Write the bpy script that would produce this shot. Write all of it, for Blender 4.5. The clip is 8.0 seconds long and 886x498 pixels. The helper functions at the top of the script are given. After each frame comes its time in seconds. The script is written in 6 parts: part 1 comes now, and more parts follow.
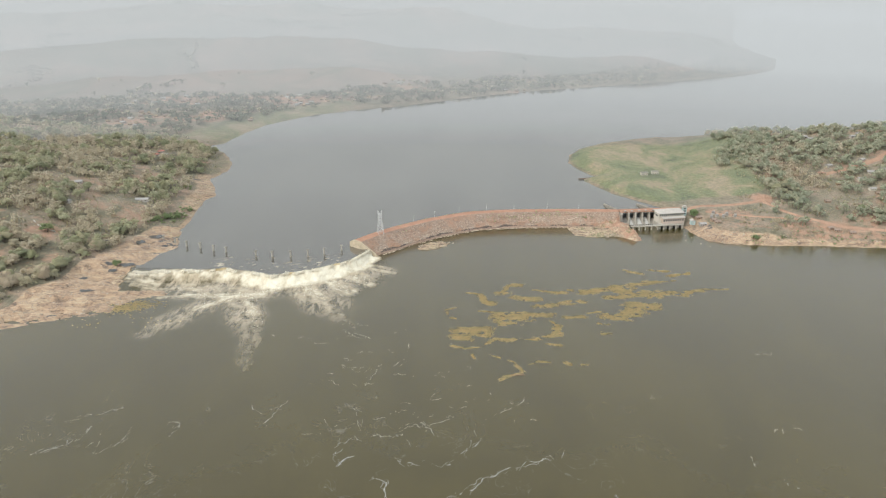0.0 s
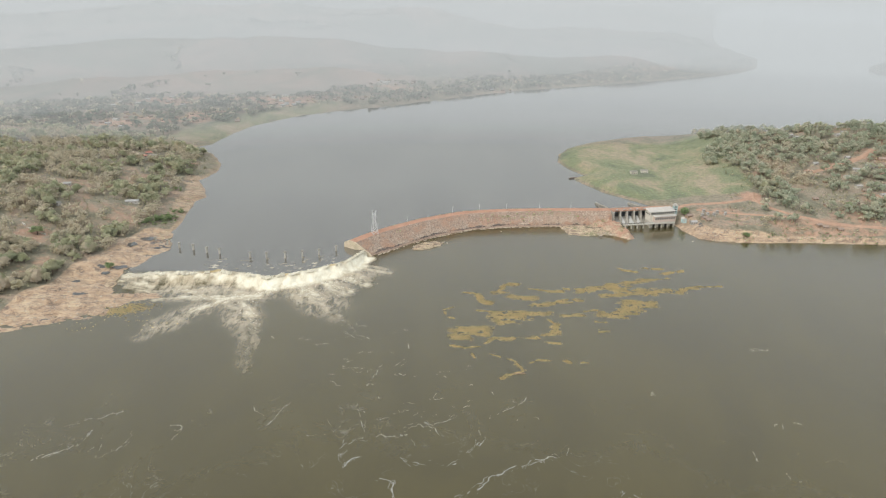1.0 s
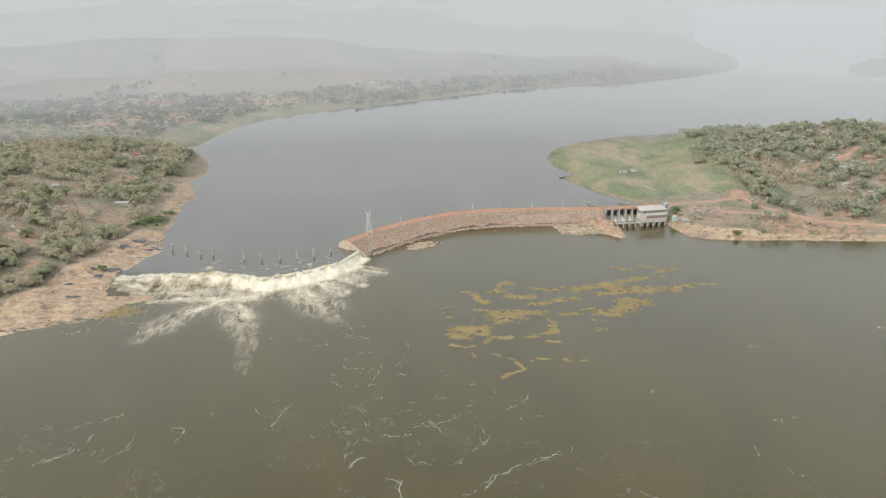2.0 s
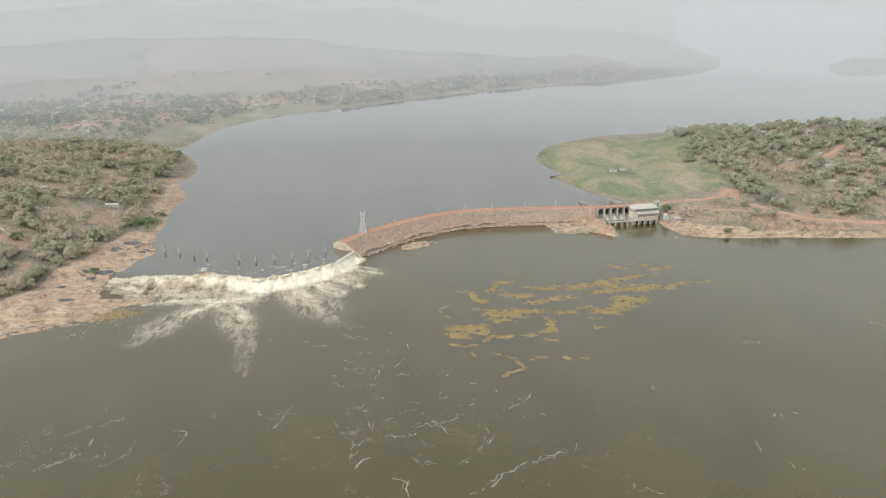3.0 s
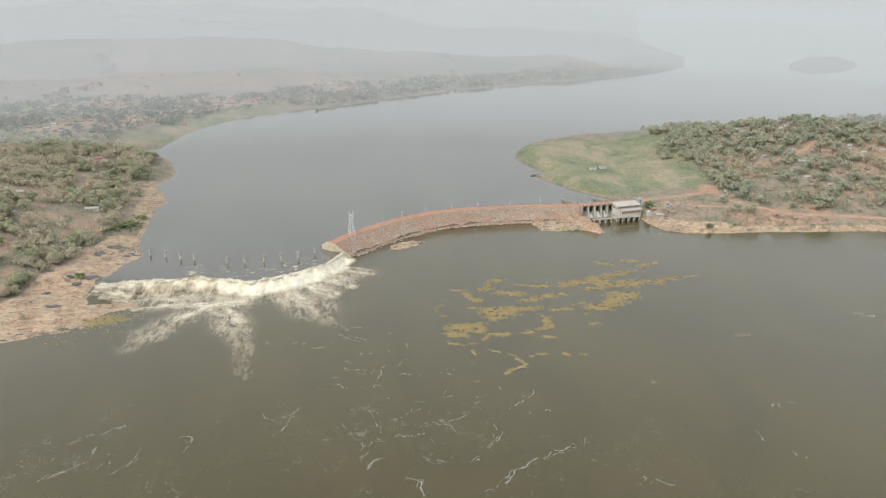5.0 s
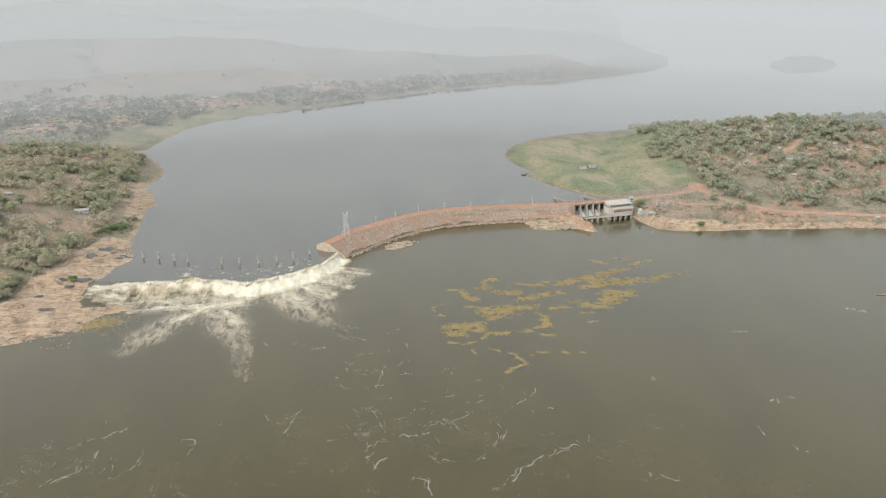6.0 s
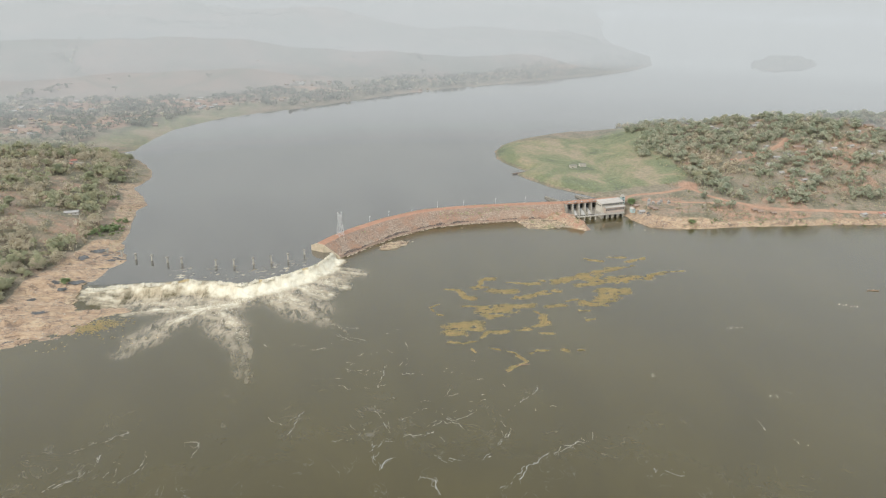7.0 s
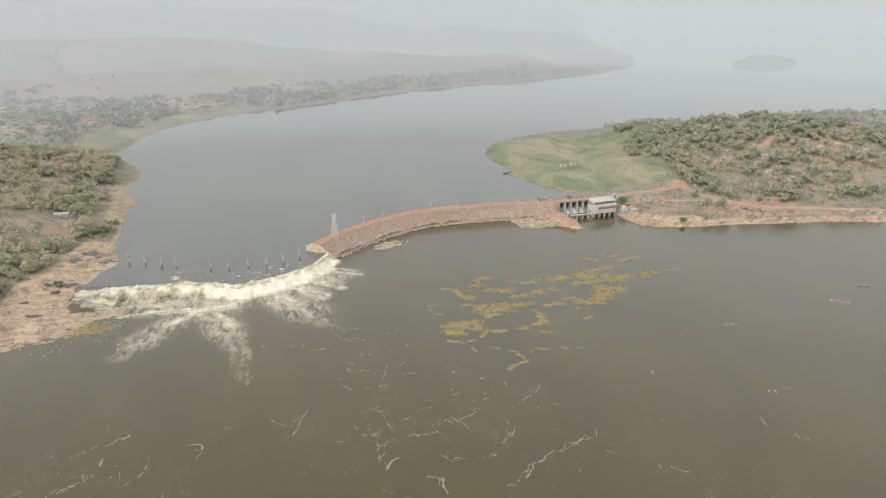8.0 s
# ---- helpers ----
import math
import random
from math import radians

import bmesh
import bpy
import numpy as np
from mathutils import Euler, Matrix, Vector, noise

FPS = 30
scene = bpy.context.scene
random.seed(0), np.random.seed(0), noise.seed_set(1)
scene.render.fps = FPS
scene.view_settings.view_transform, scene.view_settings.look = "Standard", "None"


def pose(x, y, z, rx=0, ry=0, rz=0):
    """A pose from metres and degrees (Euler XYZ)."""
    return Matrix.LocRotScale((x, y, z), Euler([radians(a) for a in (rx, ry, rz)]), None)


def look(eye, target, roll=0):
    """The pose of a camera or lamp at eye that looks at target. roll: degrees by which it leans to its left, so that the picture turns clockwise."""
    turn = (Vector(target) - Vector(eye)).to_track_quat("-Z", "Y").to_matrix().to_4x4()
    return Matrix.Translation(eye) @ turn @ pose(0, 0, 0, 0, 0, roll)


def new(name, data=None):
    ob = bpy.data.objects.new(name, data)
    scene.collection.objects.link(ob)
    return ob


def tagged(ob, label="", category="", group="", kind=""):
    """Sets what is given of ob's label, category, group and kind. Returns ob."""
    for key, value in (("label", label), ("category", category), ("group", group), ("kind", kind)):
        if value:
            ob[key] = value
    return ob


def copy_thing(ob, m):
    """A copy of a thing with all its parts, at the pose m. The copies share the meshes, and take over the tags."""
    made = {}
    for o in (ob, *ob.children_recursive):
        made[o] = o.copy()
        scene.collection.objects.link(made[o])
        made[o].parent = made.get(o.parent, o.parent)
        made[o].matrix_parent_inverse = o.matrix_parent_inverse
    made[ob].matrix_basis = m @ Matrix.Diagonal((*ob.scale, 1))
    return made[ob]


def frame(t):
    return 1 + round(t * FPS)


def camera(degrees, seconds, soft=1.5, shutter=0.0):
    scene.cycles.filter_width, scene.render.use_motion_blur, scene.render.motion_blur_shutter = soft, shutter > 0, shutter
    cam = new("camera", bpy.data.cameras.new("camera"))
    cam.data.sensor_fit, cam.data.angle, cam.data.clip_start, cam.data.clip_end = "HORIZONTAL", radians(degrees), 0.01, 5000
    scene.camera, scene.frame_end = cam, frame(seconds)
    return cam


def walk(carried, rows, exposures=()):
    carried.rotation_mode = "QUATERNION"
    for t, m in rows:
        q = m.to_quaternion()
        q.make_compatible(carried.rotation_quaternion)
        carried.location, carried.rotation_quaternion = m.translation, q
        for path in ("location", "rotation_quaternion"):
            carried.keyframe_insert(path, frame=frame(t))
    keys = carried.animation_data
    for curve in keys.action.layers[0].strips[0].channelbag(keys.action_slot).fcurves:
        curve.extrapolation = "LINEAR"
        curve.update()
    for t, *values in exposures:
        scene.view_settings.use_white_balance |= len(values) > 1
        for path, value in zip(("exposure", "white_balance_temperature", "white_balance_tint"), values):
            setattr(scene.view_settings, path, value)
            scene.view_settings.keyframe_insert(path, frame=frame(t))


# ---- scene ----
cam = camera(60.9, 8.0, soft=1.2)
walk(cam, [
    (0.0, look((0.00, 0.00, 250.00), (-3.67, 653.70, -0.32), -0.013)),
    (1.0, look((-12.22, -0.63, 250.05), (1.45, 652.96, -0.22), 0.088)),
    (2.0, look((-24.43, -0.89, 250.02), (6.56, 652.14, -0.17), 0.189)),
    (3.0, look((-36.63, -0.77, 249.92), (11.64, 651.25, -0.18), 0.291)),
    (4.0, look((-48.81, -0.27, 249.75), (16.67, 650.28, -0.24), 0.393)),
    (5.0, look((-60.98, 0.59, 249.50), (21.65, 649.24, -0.36), 0.495)),
    (6.0, look((-73.14, 1.84, 249.17), (26.56, 648.14, -0.54), 0.597)),
    (7.0, look((-85.29, 3.45, 248.78), (31.39, 646.97, -0.77), 0.700)),
    (8.0, look((-97.42, 5.45, 248.31), (36.14, 645.74, -1.06), 0.803)),
], exposures=[(0.0, 0.12), (8.0, 0.12)])

# ---- world and light: a hazy dry-season afternoon ----
SUN_FROM = Vector((-0.55, -0.42, 0.72)).normalized()
# emission colour of the added haze sheets
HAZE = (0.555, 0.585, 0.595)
world = bpy.data.worlds.new("hazy_sky")
scene.world = world
world.use_nodes = True
wn, wl = world.node_tree.nodes, world.node_tree.links
sky = wn.new("ShaderNodeTexSky")
sky.sky_type = 'NISHITA'
sky.sun_disc = False
sky.sun_elevation = math.asin(SUN_FROM.z)
sky.sun_rotation = math.atan2(SUN_FROM.x, SUN_FROM.y)
sky.dust_density, sky.air_density = 6.0, 1.0
pale = wn.new("ShaderNodeHueSaturation")
pale.inputs["Saturation"].default_value = 0.35
murk = wn.new("ShaderNodeMix")   # dust haze evens out the sky
murk.data_type = 'RGBA'
murk.inputs[0].default_value = 0.62
murk.inputs[7].default_value = (9.1, 9.9, 10.9, 1)
backing = wn["Background"]
backing.inputs["Strength"].default_value = 0.15
wl.new(sky.outputs[0], pale.inputs["Color"])
wl.new(pale.outputs[0], murk.inputs[6])
wl.new(murk.outputs[2], backing.inputs["Color"])

sun_data = bpy.data.lights.new("sun", 'SUN')
sun_data.energy, sun_data.angle, sun_data.color = 1.2, radians(14), (1.0, 0.95, 0.88)
sun = new("sun", sun_data)
sun.matrix_world = look(SUN_FROM * 900, (0, 0, 0))


# ---- materials ----
class Nodes:
    """A material's node tree with short helpers."""

    def __init__(self, name, rough=0.9, spec=0.3):
        self.mat = bpy.data.materials.new(name)
        self.mat.use_nodes = True
        self.n, self.l = self.mat.node_tree.nodes, self.mat.node_tree.links
        self.bsdf = self.n["Principled BSDF"]
        self.bsdf.inputs["Roughness"].default_value = rough
        self.bsdf.inputs["Specular IOR Level"].default_value = spec
        self.geo = self.n.new("ShaderNodeNewGeometry")
        self.pos = self.geo.outputs["Position"]

    def noise(self, size, detail=6, rough=0.6, stretch=None, distort=0.0):
        t = self.n.new("ShaderNodeTexNoise")
        t.inputs["Scale"].default_value, t.inputs["Detail"].default_value = 1.0 / size, detail
        t.inputs["Roughness"].default_value, t.inputs["Distortion"].default_value = rough, distort
        if stretch:
            m = self.n.new("ShaderNodeMapping")
            m.inputs["Scale"].default_value = stretch
            self.l.new(self.pos, m.inputs["Vector"])
            self.l.new(m.outputs[0], t.inputs["Vector"])
        else:
            self.l.new(self.pos, t.inputs["Vector"])
        return t.outputs["Fac"]

    def ramp(self, value, stops):
        r = self.n.new("ShaderNodeValToRGB")
        e = r.color_ramp.elements
        while len(e) < len(stops):
            e.new(0.5)
        for k, (at, c) in zip(e, stops):
            k.position, k.color = at, (*c, 1) if len(c) == 3 else c
        self.l.new(value, r.inputs["Fac"])
        return r.outputs["Color"]

    def grey(self, value, low, high):
        m = self.n.new("ShaderNodeMapRange")
        m.interpolation_type = 'SMOOTHSTEP'
        m.inputs["From Min"].default_value, m.inputs["From Max"].default_value = low, high
        self.l.new(value, m.inputs["Value"])
        return m.outputs["Result"]

    def maths(self, op, a, b):
        m = self.n.new("ShaderNodeMath")
        m.operation = op
        for s, v in zip(m.inputs, (a, b)):
            if isinstance(v, (int, float)):
                s.default_value = v
            else:
                self.l.new(v, s)
        return m.outputs[0]

    def mix(self, fac, a, b, blend='MIX'):
        m = self.n.new("ShaderNodeMix")
        m.data_type, m.blend_type = 'RGBA', blend
        for s, v in ((m.inputs["Factor"], fac), (m.inputs["A"], a), (m.inputs["B"], b)):
            if isinstance(v, (int, float)):
                s.default_value = v
            elif isinstance(v, tuple):
                s.default_value = (*v, 1)
            else:
                self.l.new(v, s)
        # the colour sockets stand after the float ones
        for s, v in ((m.inputs[6], a), (m.inputs[7], b)):
            if isinstance(v, tuple):
                s.default_value = (*v, 1)
            elif not isinstance(v, (int, float)):
                self.l.new(v, s)
        return m.outputs[2]

    def attr(self, name):
        a = self.n.new("ShaderNodeAttribute")
        a.attribute_name = name
        return a.outputs["Fac"]

    def random(self):
        return self.n.new("ShaderNodeObjectInfo").outputs["Random"]

    def island(self):
        return self.geo.outputs["Random Per Island"]

    def colour(self, c):
        if isinstance(c, tuple):
            self.bsdf.inputs["Base Color"].default_value = (*c, 1)
        else:
            self.l.new(c, self.bsdf.inputs["Base Color"])
        return self

    def bump(self, height, depth, strength=1.0):
        b = self.n.new("ShaderNodeBump")
        b.inputs["Strength"].default_value, b.inputs["Distance"].default_value = strength, depth
        self.l.new(height, b.inputs["Height"])
        self.l.new(b.outputs[0], self.bsdf.inputs["Normal"])
        return self

    # pale sheen that stands in for haze over leaves and ground
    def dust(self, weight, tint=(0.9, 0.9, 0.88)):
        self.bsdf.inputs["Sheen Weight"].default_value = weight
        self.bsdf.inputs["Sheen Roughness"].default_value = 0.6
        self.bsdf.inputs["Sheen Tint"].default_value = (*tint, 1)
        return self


def plain(name, c, var=0.25, size=2.0, rough=0.85, spec=0.3, metal=0.0, fine=0.3):
    """Weathered plain surface: two scales of stain about one colour."""
    m = Nodes(name, rough, spec)
    big, small = m.noise(size, 4), m.noise(fine, 5)
    both = m.maths('ADD', m.maths('MULTIPLY', big, 0.6), m.maths('MULTIPLY', small, 0.4))
    lo, hi = tuple(v * (1 - var) for v in c), tuple(min(0.95, v * (1 + var)) for v in c)
    m.colour(m.ramp(both, [(0.3, lo), (0.7, hi)])).bump(small, 0.03, 0.5)
    m.bsdf.inputs["Metallic"].default_value = metal
    return m.mat


def foliage(name, stops, joined=False, dust=0.8, grove=11.0):
    """Leaves: each tree takes its own tone; base colour and sheen are lifted to stand in for haze."""
    m = Nodes(name, 0.75, 0.2)
    if joined:
        patch = m.maths('MULTIPLY', m.maths('SUBTRACT', m.noise(grove, 3, 0.6), 0.5), 2.4)
        pick = m.maths('ADD', m.maths('ADD', patch, 0.36), m.maths('MULTIPLY', m.island(), 0.28))
    else:
        pick = m.random()
    tone = m.ramp(pick, stops)
    mottle = m.ramp(m.noise(1.3, 3), [(0.3, (0.88, 0.88, 0.88)), (0.7, (1.12, 1.12, 1.10))])
    c = m.mix(1.0, tone, mottle, 'MULTIPLY')
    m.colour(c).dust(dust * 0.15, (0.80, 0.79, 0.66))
    through_leaf, both = m.n.new("ShaderNodeBsdfTranslucent"), m.n.new("ShaderNodeAddShader")
    m.l.new(m.mix(1.0, c, (1.5, 1.5, 1.4), 'MULTIPLY'), through_leaf.inputs["Color"])
    m.l.new(m.bsdf.outputs[0], both.inputs[0])
    m.l.new(through_leaf.outputs[0], both.inputs[1])
    m.l.new(both.outputs[0], m.n["Material Output"].inputs["Surface"])
    return m.mat


# near foliage tones, lifted pale in the colour to stand in for haze
GREENS = [(0.0, (0.142, 0.152, 0.098)), (0.35, (0.175, 0.178, 0.116)), (0.65, (0.208, 0.200, 0.134)), (0.85, (0.236, 0.214, 0.150)), (1.0, (0.160, 0.172, 0.104))]
DRY = [(0.0, (0.250, 0.218, 0.170)), (0.4, (0.225, 0.206, 0.156)), (0.7, (0.262, 0.224, 0.178)), (1.0, (0.218, 0.210, 0.148))]
# copy of GREENS, cooled and greyed to paint the haze over the east bank
HAZED_GREENS = [(0.0, (0.138, 0.154, 0.112)), (0.35, (0.165, 0.176, 0.128)), (0.65, (0.198, 0.196, 0.146)), (0.85, (0.238, 0.216, 0.164)), (1.0, (0.150, 0.166, 0.116))]
# darker copy without the painted haze lift, for trees behind the haze sheets
UNLIFTED_GREENS = [(0.0, (0.070, 0.085, 0.062)), (0.4, (0.090, 0.100, 0.072)), (0.7, (0.120, 0.118, 0.088)), (1.0, (0.150, 0.135, 0.105))]
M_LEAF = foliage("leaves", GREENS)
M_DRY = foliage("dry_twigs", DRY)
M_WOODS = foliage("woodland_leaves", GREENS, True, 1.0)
M_VILLAGE_LEAF = foliage("village_tree_leaves", HAZED_GREENS)
M_VILLAGE_WOODS = foliage("village_wood_leaves", HAZED_GREENS, True, 1.0)
M_FAR_WOODS = foliage("far_wood_leaves", UNLIFTED_GREENS, True, 0.3, 24.0)
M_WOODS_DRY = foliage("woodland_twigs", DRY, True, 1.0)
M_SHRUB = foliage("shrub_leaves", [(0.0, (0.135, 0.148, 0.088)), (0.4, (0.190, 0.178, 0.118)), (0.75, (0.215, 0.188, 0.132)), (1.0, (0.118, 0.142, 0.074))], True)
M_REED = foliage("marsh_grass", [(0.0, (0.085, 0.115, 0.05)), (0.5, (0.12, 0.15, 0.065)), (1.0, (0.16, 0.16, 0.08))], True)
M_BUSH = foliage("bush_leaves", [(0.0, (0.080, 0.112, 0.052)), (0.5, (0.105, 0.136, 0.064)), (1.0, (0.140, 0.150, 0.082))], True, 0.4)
M_BARK = plain("bark", (0.13, 0.10, 0.075), 0.3, 0.8)
M_CONCRETE = plain("pale_concrete", (0.40, 0.37, 0.31), 0.25, 3.0)
M_TANWALL = plain("tan_plastered_wall", (0.50, 0.415, 0.29), 0.3, 3.5)
M_STAINED = plain("stained_concrete", (0.27, 0.25, 0.21), 0.45, 2.5)
M_CREAM = plain("cream_wall_paint", (0.56, 0.52, 0.43), 0.15, 4.0)
M_ROOFGREY = plain("weathered_sheet_roof", (0.36, 0.34, 0.31), 0.25, 3.0, 0.6)
M_TIN = plain("bright_tin_roof", (0.34, 0.325, 0.30), 0.2, 3.0, 0.45)
M_RUST = plain("rusted_tin_roof", (0.27, 0.205, 0.16), 0.35, 2.0, 0.7)
M_REDROOF = plain("red_sheet_roof", (0.36, 0.17, 0.125), 0.2, 3.0, 0.6)
M_THATCH = plain("thatch", (0.30, 0.23, 0.14), 0.3, 1.0)
M_MUD = plain("mud_brick_wall", (0.36, 0.26, 0.185), 0.25, 1.5)
M_WHITE = plain("whitewashed_wall", (0.44, 0.41, 0.36), 0.15, 2.0)
M_DARK = plain("near_black", (0.03, 0.03, 0.03), 0.3, 1.0)
M_STEEL = plain("galvanised_steel", (0.46, 0.46, 0.44), 0.15, 1.0, 0.6, 0.4, 0.1)
M_WHITESTEEL = plain("pale_painted_steel", (0.55, 0.55, 0.52), 0.12, 1.0, 0.6, 0.4)
M_GATE = plain("dark_steel_gate", (0.07, 0.075, 0.075), 0.4, 1.5, 0.6)
M_TURQ = plain("turquoise_paint", (0.40, 0.50, 0.47), 0.15, 2.0)
M_PALEROOF = plain("pale_sheet_roof", (0.47, 0.44, 0.39), 0.2, 3.0, 0.6)
M_SPILL = plain("falling_water", (0.44, 0.43, 0.39), 0.3, 1.2, 0.5)
M_PINKWALL = plain("pink_faded_wall", (0.52, 0.42, 0.34), 0.2, 3.0)
M_WOOD = plain("weathered_wood", (0.14, 0.10, 0.07), 0.3, 1.0)


def glass_material():
    m = Nodes("window_glass", 0.12, 0.6)
    m.colour(m.ramp(m.noise(2.0, 2), [(0.3, (0.05, 0.06, 0.06)), (0.7, (0.09, 0.10, 0.10))]))
    return m.mat


M_GLASS = glass_material()


def water_material(name, base, churn, ripple, coat=0.6):
    """Silty river water: broken reflections, slicks, and foam where it churns or drifts in threads."""
    m = Nodes(name, 0.22 if churn else 0.10, 0.5)
    m.bsdf.inputs["IOR"].default_value = 1.42
    m.bsdf.inputs["Specular Tint"].default_value = (1.0, 0.96, 0.80, 1) if ripple else (1, 1, 1, 1)
    slant = m.n.new("ShaderNodeLayerWeight")   # the gloss of ripples grows at a low angle
    m.l.new(m.maths('MULTIPLY', m.grey(slant.outputs["Facing"], 0.18, 0.76), coat), m.bsdf.inputs["Coat Weight"])
    m.bsdf.inputs["Coat IOR"].default_value = 1.9 if ripple else 1.75
    m.bsdf.inputs["Coat Roughness"].default_value = 0.20 if ripple else 0.07
    lo, hi = tuple(v * 0.86 for v in base), tuple(v * 1.14 for v in base)
    body = m.ramp(m.noise(70, 9, 0.62, (1, 0.5, 1), 0.6), [(0.36, lo), (0.64, hi)])
    if churn:
        f = m.attr("foam")
        fine = m.noise(3.0, 12, 0.74, (1.0, 0.42, 1), 0.7)
        mask = m.grey(m.maths('ADD', f, m.maths('MULTIPLY', m.maths('SUBTRACT', fine, 0.5), 1.35)), 0.18, 0.95)
        mask = m.maths('MULTIPLY', mask, m.grey(f, 0.02, 0.2))
        body_f = m.maths('ADD', m.maths('MULTIPLY', f, 0.45), m.maths('MULTIPLY', m.maths('SUBTRACT', m.noise(4.5, 12, 0.70, (1, 0.40, 1), 0.8), 0.5), 0.8))
        froth = m.ramp(body_f, [(0.06, (0.28, 0.225, 0.14)), (0.24, (0.42, 0.35, 0.235)), (0.42, (0.58, 0.52, 0.38)), (0.60, (0.72, 0.68, 0.54))])
        silt = m.mix(m.maths('MULTIPLY', m.attr("silt"), m.grey(m.noise(6.0, 10, 0.74, (1, 0.35, 1), 0.7), 0.40, 0.60)), body, (0.44, 0.36, 0.245))
        thread = m.grey(m.maths('ABSOLUTE', m.maths('SUBTRACT', m.noise(22, 9, 0.56, (1.0, 0.85, 1), 1.6), 0.5), 0.0), 0.011, 0.0)
        broken = m.maths('MULTIPLY', m.grey(m.noise(38, 4), 0.49, 0.60), m.grey(m.noise(4.0, 4), 0.38, 0.56))
        thread = m.maths('MULTIPLY', m.maths('MULTIPLY', thread, broken), m.maths('MULTIPLY', m.attr("threads"), 0.30))
        body = m.mix(mask, silt, froth)
        body = m.mix(m.attr("lip"), body, (0.36, 0.24, 0.06))
        body = m.mix(m.maths('MULTIPLY', thread, 0.5), body, (0.62, 0.60, 0.54))
        m.l.new(m.maths('ADD', 0.22, m.maths('MULTIPLY', mask, 0.5)), m.bsdf.inputs["Roughness"])
    m.colour(body)
    if not ripple:
        return m.mat
    m.bump(m.maths('ADD', m.noise(5.0, 6, 0.65), m.maths('MULTIPLY', m.noise(1.6, 3), 0.15)), 0.25, ripple)
    return m.mat


M_WATER = water_material("silty_water", (0.058, 0.045, 0.010), True, 0.24, 1.0)
M_LAKE = water_material("reservoir_water", (0.094, 0.087, 0.068), True, 0.0, 1.0)

M_POOL = plain("dark_pool_water", (0.085, 0.083, 0.078), 0.3, 3.0, 0.08, 0.5)


def ground_material():
    """Dry-season soil: tan grass, red earth, scrub litter, bare rock, green flats and far grassy hills by zone."""
    m = Nodes("dry_season_ground", 0.95, 0.15)
    soil = m.ramp(m.noise(22, 8, 0.62), [(0.39, (0.145, 0.135, 0.088)), (0.46, (0.190, 0.168, 0.115)), (0.52, (0.228, 0.192, 0.135)), (0.58, (0.255, 0.205, 0.150)), (0.65, (0.280, 0.208, 0.150))])
    soil = m.mix(m.maths('MULTIPLY', m.grey(m.noise(34, 7, 0.68), 0.54, 0.64), 0.40), soil, (0.35, 0.23, 0.165))
    soil = m.mix(1.0, soil, m.ramp(m.noise(3.2, 6, 0.7), [(0.36, (0.66, 0.70, 0.66)), (0.62, (1.18, 1.15, 1.12))]), 'MULTIPLY')
    rock = m.ramp(m.noise(9, 13, 0.76, (0.8, 1.4, 1.2), 1.0), [(0.37, (0.13, 0.10, 0.075)), (0.43, (0.285, 0.195, 0.125)), (0.49, (0.38, 0.265, 0.17)), (0.55, (0.44, 0.32, 0.205)), (0.64, (0.48, 0.38, 0.25))])
    seams = m.grey(m.maths('ABSOLUTE', m.maths('SUBTRACT', m.noise(20, 10, 0.65, (0.7, 1.5, 1), 1.2), 0.5), 0.0), 0.025, 0.0)
    rock = m.mix(m.maths('MULTIPLY', seams, 0.65), rock, (0.12, 0.095, 0.08))
    pools = m.grey(m.noise(24, 5, 0.55, (0.7, 1.6, 1)), 0.345, 0.33)
    rock = m.mix(pools, rock, (0.07, 0.07, 0.068))
    grass = m.ramp(m.noise(46, 9, 0.66, (1, 0.7, 1), 0.4), [(0.38, (0.112, 0.128, 0.074)), (0.44, (0.150, 0.172, 0.088)), (0.49, (0.180, 0.192, 0.102)), (0.54, (0.225, 0.212, 0.120)), (0.61, (0.29, 0.24, 0.16))])
    grass = m.mix(1.0, grass, m.ramp(m.noise(4.0, 8, 0.72), [(0.34, (0.72, 0.74, 0.72)), (0.64, (1.2, 1.16, 1.14))]), 'MULTIPLY')
    hill = m.ramp(m.noise(160, 9, 0.6, (1, 0.7, 1)), [(0.40, (0.180, 0.168, 0.132)), (0.5, (0.225, 0.188, 0.152)), (0.60, (0.27, 0.205, 0.165))])
    gully = m.grey(m.maths('ABSOLUTE', m.maths('SUBTRACT', m.noise(330, 8, 0.6, (1, 0.8, 0.3), 0.8), 0.5), 0.0), 0.05, 0.0)
    copse = m.grey(m.noise(70, 8, 0.7, (0.7, 1.5, 0.3)), 0.56, 0.66)
    hill = m.mix(m.maths('MULTIPLY', m.maths('MAXIMUM', gully, copse), 0.6), hill, (0.155, 0.16, 0.12))
    red = m.ramp(m.noise(6, 7, 0.6), [(0.3, (0.29, 0.165, 0.105)), (0.7, (0.43, 0.27, 0.18))])
    edge = m.maths('MULTIPLY', m.maths('SUBTRACT', m.noise(9, 7, 0.7), 0.5), 0.9)

    def zone(name):
        return m.grey(m.maths('ADD', m.attr(name), edge), 0.35, 0.65)

    c = m.mix(zone("hill"), soil, hill)
    c = m.mix(zone("grass"), c, grass)
    c = m.mix(zone("red"), c, red)
    c = m.mix(zone("rock"), c, rock)
    m.colour(c).bump(m.noise(3.0, 9, 0.7), 1.2, 0.8).dust(0.15)
    return m.mat


M_GROUND = ground_material()


